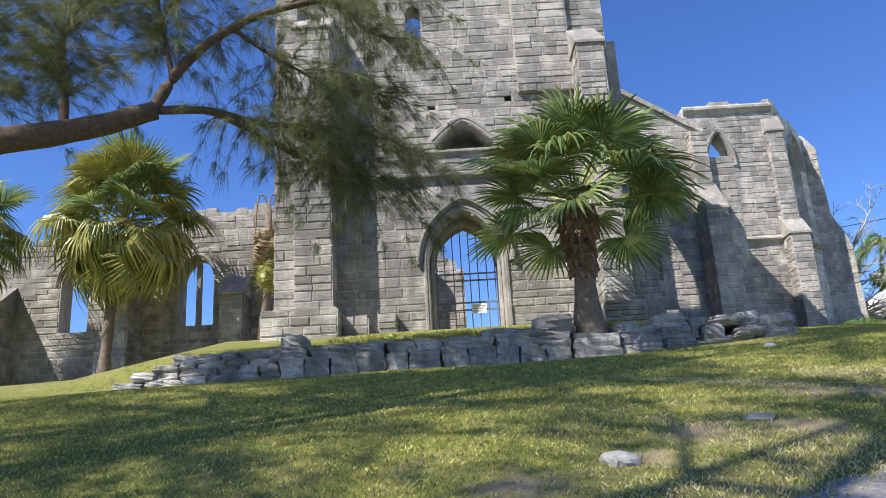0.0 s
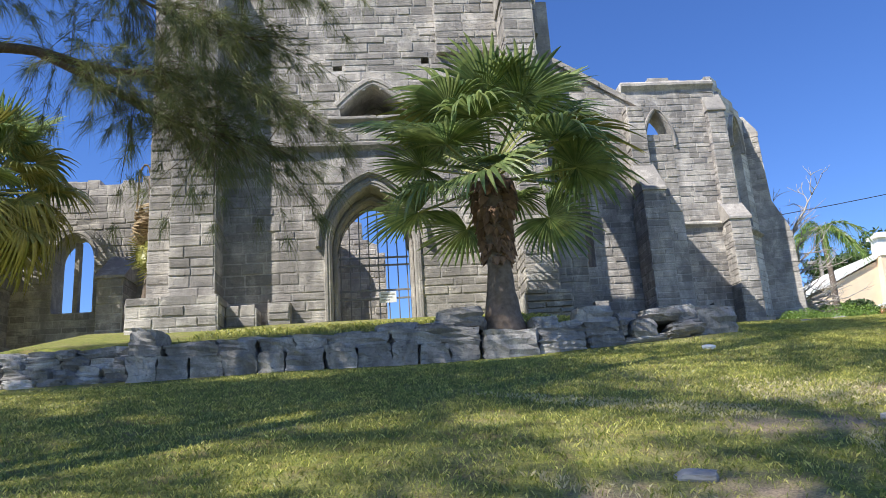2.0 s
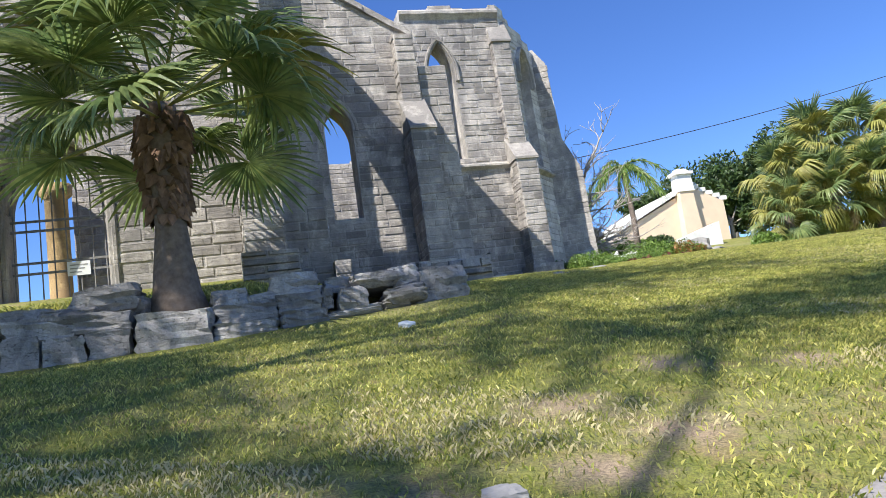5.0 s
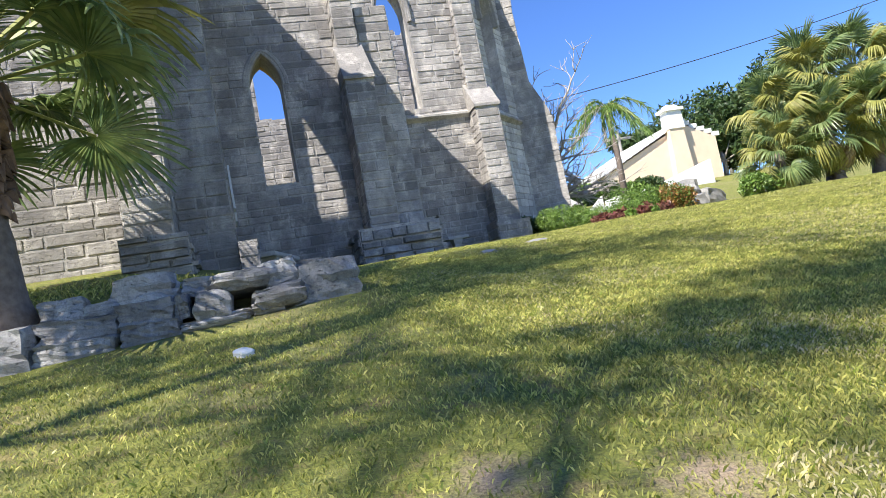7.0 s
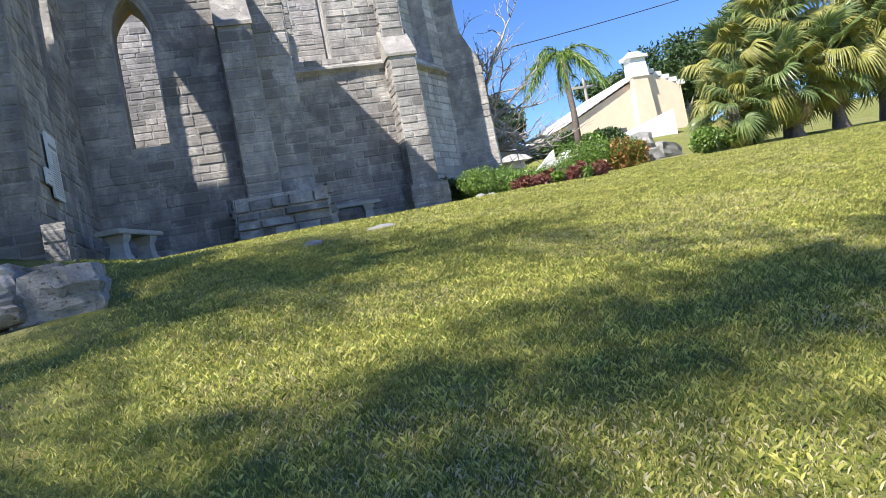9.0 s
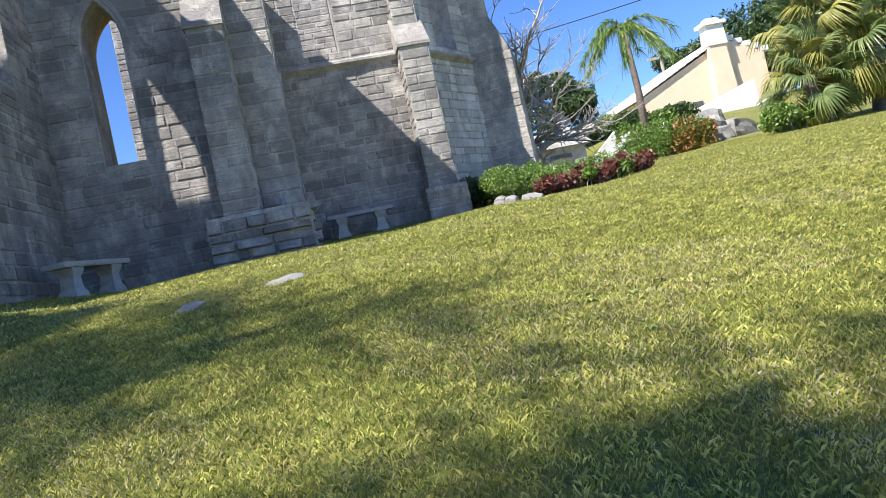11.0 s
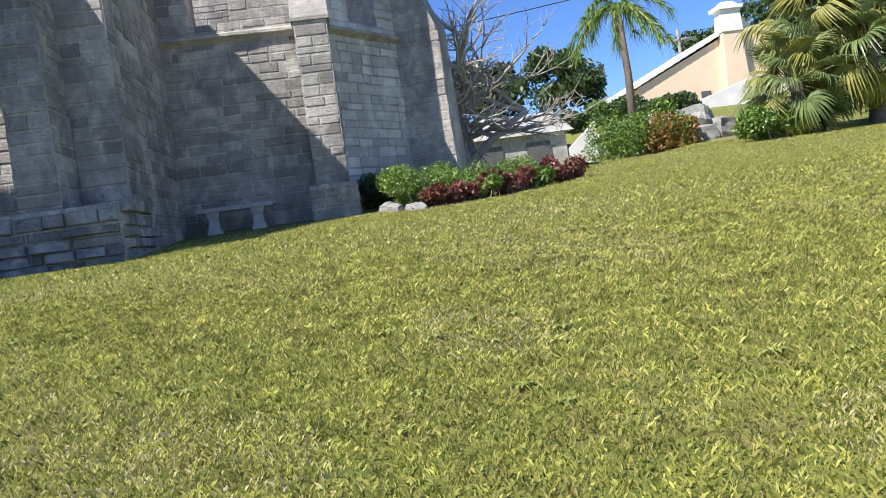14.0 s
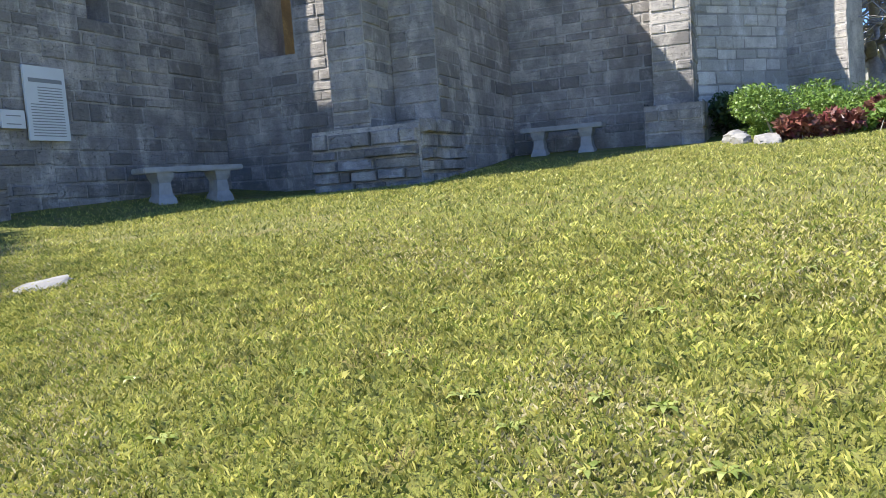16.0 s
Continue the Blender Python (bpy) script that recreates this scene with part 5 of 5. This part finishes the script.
# ---- buildings on the slope ----
def cottage():
    h = thing("cottage", "cream cottage with a white stepped roof and chimney", "house", (0, 0, 0))
    x0, x1, y0, y1, zb, ze, zr = 28.3, 36.9, 50.0, 58.0, 8.0, 10.3, 13.2
    ridge = 34.6
    bm = bmesh.new()
    prof = [(x0, zb), (x1, zb), (x1, 11.9), (ridge, zr - 0.15), (x0, ze)]
    a = [bm.verts.new((x, y0, z)) for x, z in prof]
    b = [bm.verts.new((x, y1, z)) for x, z in prof]
    bm.faces.new(a); bm.faces.new(b[::-1])
    for k in range(5):
        bm.faces.new((a[k], b[k], b[(k + 1) % 5], a[(k + 1) % 5]))
    wall = part("wall", bm, CREAM, h)
    roof_bm = bmesh.new()
    box_bm(roof_bm, ridge - 0.15, ridge + 0.15, y0 - 0.2, y1 + 0.2, zr - 0.1, zr + 0.16)
    roof = part("roof", roof_bm, WHITE, h, "white limewashed stepped roof")
    for k in range(14):
        bm = bmesh.new()
        t0, t1 = k / 14, (k + 1) / 14
        xa, xb = x0 - 0.35 + (ridge - x0 + 0.35) * t0, x0 - 0.35 + (ridge - x0 + 0.35) * t1
        z = ze - 0.05 + (zr - ze + 0.1) * t0
        v = box_bm(bm, xa, xb, y0 - 0.2, y1 + 0.2, z, z + 0.22)
        for i in (1, 2, 5, 6):
            v[i].co.z += (zr - ze + 0.1) / 14 * 0.8
        part("roof_course", bm, WHITE, roof)
    for k in range(5):
        bm = bmesh.new()
        xa = ridge + (x1 + 0.3 - ridge) * k / 5
        box_bm(bm, xa, xa + 0.6, y0 + 0.06, y1 + 0.2, zr - 0.25 - 1.2 * k / 5, zr + 0.05 - 1.2 * k / 5)
        part("roof_course", bm, WHITE, roof)
    bm = bmesh.new()
    box_bm(bm, 33.0, 34.5, 49.35, 50.1, 8.0, 11.4, top=(0.2, 0.15, 0.1, 0))
    box_bm(bm, 33.2, 34.35, 49.45, 50.1, 11.4, 13.6, top=(0.08, 0.08, 0.05, 0))
    ch = part("chimney", bm, CREAM, h, "broad cream chimney breast")
    bm = bmesh.new()
    box_bm(bm, 33.2, 34.4, 49.4, 50.3, 12.7, 13.9, top=(0.06, 0.06, 0.05, 0.05))
    box_bm(bm, 33.05, 34.5, 49.3, 50.4, 13.9, 14.1)
    box_bm(bm, 33.25, 34.3, 49.45, 50.25, 14.1, 14.35, top=(0.2, 0.2, 0.2, 0.2))
    part("chimney_top", bm, WHITE, ch, "white chimney cap")
    for x in (29.6, 31.2, 32.1):
        bm = bmesh.new()
        box_bm(bm, x - 0.28, x + 0.28, 49.93, 49.99, 8.7, 9.7)
        wn = part("window", bm, SHUTTER, h)
        bm = bmesh.new()
        box_bm(bm, x - 0.34, x + 0.34, 49.9, 49.97, 8.6, 8.7)
        part("sill", bm, WHITE, wn)
    bm = bmesh.new()
    v = box_bm(bm, 28.4, 33.6, 46.4, 47.4, 7.4, 8.35)
    for k in (5, 6):
        v[k].co.z += 1.5
    part("ramp_wall", bm, WHITE, h, "sloping white garden wall")


cottage()


def shed():
    s = thing("outbuilding", "low weathered whitewashed outbuilding with a pale roof", "shed", (0, 0, 0))
    bm = bmesh.new()
    box_bm(bm, 16.6, 21.2, 40.5, 44.5, 5.2, 7.5)
    part("wall", bm, OLD_WHITE, s)
    bm = bmesh.new()
    box_bm(bm, 16.3, 21.5, 40.2, 44.8, 7.5, 8.6, top=(0.3, 0.3, 2.0, 1.6))
    part("roof", bm, OLD_WHITE, s, "stained pale pitched roof")
    for x in (18.0, 20.0):
        bm = bmesh.new()
        box_bm(bm, x - 0.5, x + 0.5, 40.44, 40.495, 5.7, 7.2)
        part("door", bm, SHUTTER, s, "dark doorway")
    for k in range(6):
        bm = bmesh.new()
        box_bm(bm, 21.0 + 0.32 * k, 23.4, 38.6, 39.8, 5.6 + 0.3 * k, 5.9 + 0.3 * k)
        part("step", bm, WHITE, s)
    for x in (20.7, 23.0):
        bm = bmesh.new()
        v = box_bm(bm, x, x + 1.1, 38.4, 38.6, 5.5, 6.6)
        v[5].co.z += 0.9; v[6].co.z += 0.9
        part("stair_wall", bm, WHITE, s, "sloping white stair wall")


shed()


def overhead_cable():
    p = thing("utility_pole", "grey wooden utility pole with a crossarm", "utility pole", (36.5, 62.0, ground_z(36.5, 62) - 2.0))
    bm = bmesh.new()
    tube_bm(bm, [(0, 0, -0.5), (0, 0, 7.0)], [0.15, 0.12], 8)
    part("pole", bm, GREY_BARK, p)
    bm = bmesh.new()
    box_bm(bm, -1.1, 1.1, -0.06, 0.06, 6.2, 6.4)
    part("crossarm", bm, GREY_BARK, p)
    c = thing("overhead_cable", "thin dark overhead cable across the sky", "cable")
    pts = [Vector((12.0 + 60 * t, 60, 16.6 + 9.5 * t - 4.5 * t * (1 - t))) for t in np.linspace(0, 1, 24)]
    bm = bmesh.new()
    tube_bm(bm, pts, [0.035] * 24, 5)
    part("wire", bm, WIRE, c)


overhead_cable()


# ---- path ----
def worn_path():
    line = smooth_line([(-8, -1.5, 0), (-3.0, 1.0, 0), (0.4, 2.6, 0), (2.7, 4.0, 0), (5.3, 5.65, 0), (8.3, 7.3, 0), (11.4, 9.2, 0), (15, 10.6, 0), (22, 12.4, 0)], 10)
    rng = random.Random(14)
    verts, faces, n = [], [], 9
    for i, p in enumerate(line):
        d = (line[min(i + 1, len(line) - 1)] - line[max(i - 1, 0)]).normalized()
        s = Vector((-d.y, d.x, 0))
        half = 1.0 + rng.uniform(-0.08, 0.08)
        for k in range(n):
            o = half * (2 * k / (n - 1) - 1)
            q = p + s * o
            verts.append((q.x, q.y, float(lawn_z(q.x, q.y)) + 0.012 - (0.03 if k in (0, n - 1) else 0)))
    for i in range(len(line) - 1):
        faces += [(i * n + k, i * n + k + 1, i * n + n + k + 1, i * n + n + k) for k in range(n - 1)]
    tagged(new("path", mesh_of("path", verts, faces, GRAVEL, True)), "worn grey gravel footpath across the lawn", "path", kind="structure")


worn_path()

# ---- grass ----
def grass(name, label, mat, x0, x1, y0, y1, count, high, width, seed, patch=0.0):
    r = np.random.default_rng(seed)
    x, y = r.uniform(x0, x1, count), r.uniform(y0, y1, count)
    keep = ~((x > -6.2) & (x < 5.9) & (y > 13.1) & (y < 14.0))
    keep &= ~((y > 16.0) & (x < 5.0)) & ~((y > 20.7) & (x < 9.1)) & ~((y > 24.2) & (x < 12.5))
    edge = np.minimum(np.minimum(x - x0, x1 - x), np.minimum(y - y0, y1 - y))
    keep &= r.uniform(0, 1, count) < np.clip(edge / 1.5, 0.0, 1)
    line = 4.5 + 0.632 * (x - 1.9)
    keep &= ~((y < line - 0.2) & (y > line - 2.2) & (x < 10.6))
    for bx, by, _, br in BARE:
        keep &= (np.hypot(x - bx, y - by) + r.uniform(-0.25, 0.55, count)) > br * 0.9
    if patch:
        s = np.sin(x * 1.1 + 1.7 * np.sin(y * 0.8)) * np.sin(y * 1.35 + 1.3 * np.sin(x * 0.7)) + 0.5 * np.sin(x * 3.1 + y * 2.3)
        keep &= s > patch
    x, y = x[keep], y[keep]
    n = len(x)
    z = terrace_z(x, y)
    a = r.uniform(0, 2 * np.pi, n)
    h = high * r.uniform(0.45, 1.3, n)
    lean = h * r.uniform(0.3, 1.5, n)
    b = r.uniform(0, 2 * np.pi, n)
    w = width * r.uniform(0.7, 1.3, n)
    dx, dy = np.cos(a) * w, np.sin(a) * w
    lx, ly = np.cos(b) * lean, np.sin(b) * lean
    v = np.stack([np.stack([x - dx, y - dy, z - 0.01], 1), np.stack([x + dx, y + dy, z - 0.01], 1),
                  np.stack([x + dx * 0.8 + lx * 0.4, y + dy * 0.8 + ly * 0.4, z + h * 0.7], 1), np.stack([x - dx * 0.1 + lx, y - dy * 0.1 + ly, z + h], 1)], 1).reshape(-1, 3)
    f = np.arange(n)[:, None] * 4 + np.arange(4)[None]
    tagged(new(name, quick_mesh(name, v, f, mat)), label, "grass", kind="stuff")


grass("grass", "short green lawn grass blades", BLADE, 6.0, 18.5, 7.5, 16.5, 640000, 0.024, 0.0021, 1)
grass("grass", "short green lawn grass blades", BLADE, -8.0, 8.0, 3.5, 13.3, 260000, 0.024, 0.0028, 2)
grass("grass", "short green lawn grass blades", BLADE, 4.5, 26.0, 13.5, 24.0, 210000, 0.028, 0.0034, 3)
grass("dry_grass", "patches of dry straw coloured grass", STRAW, 6.5, 18.5, 7.5, 16.5, 240000, 0.02, 0.0019, 4, 0.15)
grass("dry_grass", "patches of dry straw coloured grass", STRAW, 0.0, 8.0, 4.0, 9.5, 90000, 0.026, 0.003, 7, 0.3)
grass("grass", "short green lawn grass blades", BLADE, 15.0, 36.0, 8.0, 34.0, 260000, 0.03, 0.0045, 6)
grass("grass", "grass along the terrace edge", BLADE, -2.5, 6.0, 13.9, 16.2, 16000, 0.06, 0.005, 5)


def weeds():
    rng = random.Random(5)
    for k in range(80):
        x, y = rng.uniform(9.5, 17.5), rng.uniform(11.6, 15.5)
        w = thing("broadleaf_weed", "flat rosette of broad green weed leaves", "weed", (x, y, ground_z(x, y)), "weeds in the lawn")
        n = rng.randrange(5, 9)
        for i in range(n):
            a, L = i * 6.283 / n + rng.uniform(-0.3, 0.3), rng.uniform(0.03, 0.075)
            d, s = Vector((math.cos(a), math.sin(a), 0)), Vector((-math.sin(a), math.cos(a), 0))
            rows = [(0.0, 0.004, 0.004), (0.4, 0.17, 0.02), (0.75, 0.16, 0.022), (1.0, 0.02, 0.01)]
            vs = []
            for t, wd, z in rows:
                vs += [d * L * t - s * L * wd + Vector((0, 0, z)), d * L * t + s * L * wd + Vector((0, 0, z))]
            part("leaf", mesh_of("leaf", vs, [(0, 1, 3, 2), (2, 3, 5, 4), (4, 5, 7, 6)], WEED), None, w)


weeds()
lay_blocks()
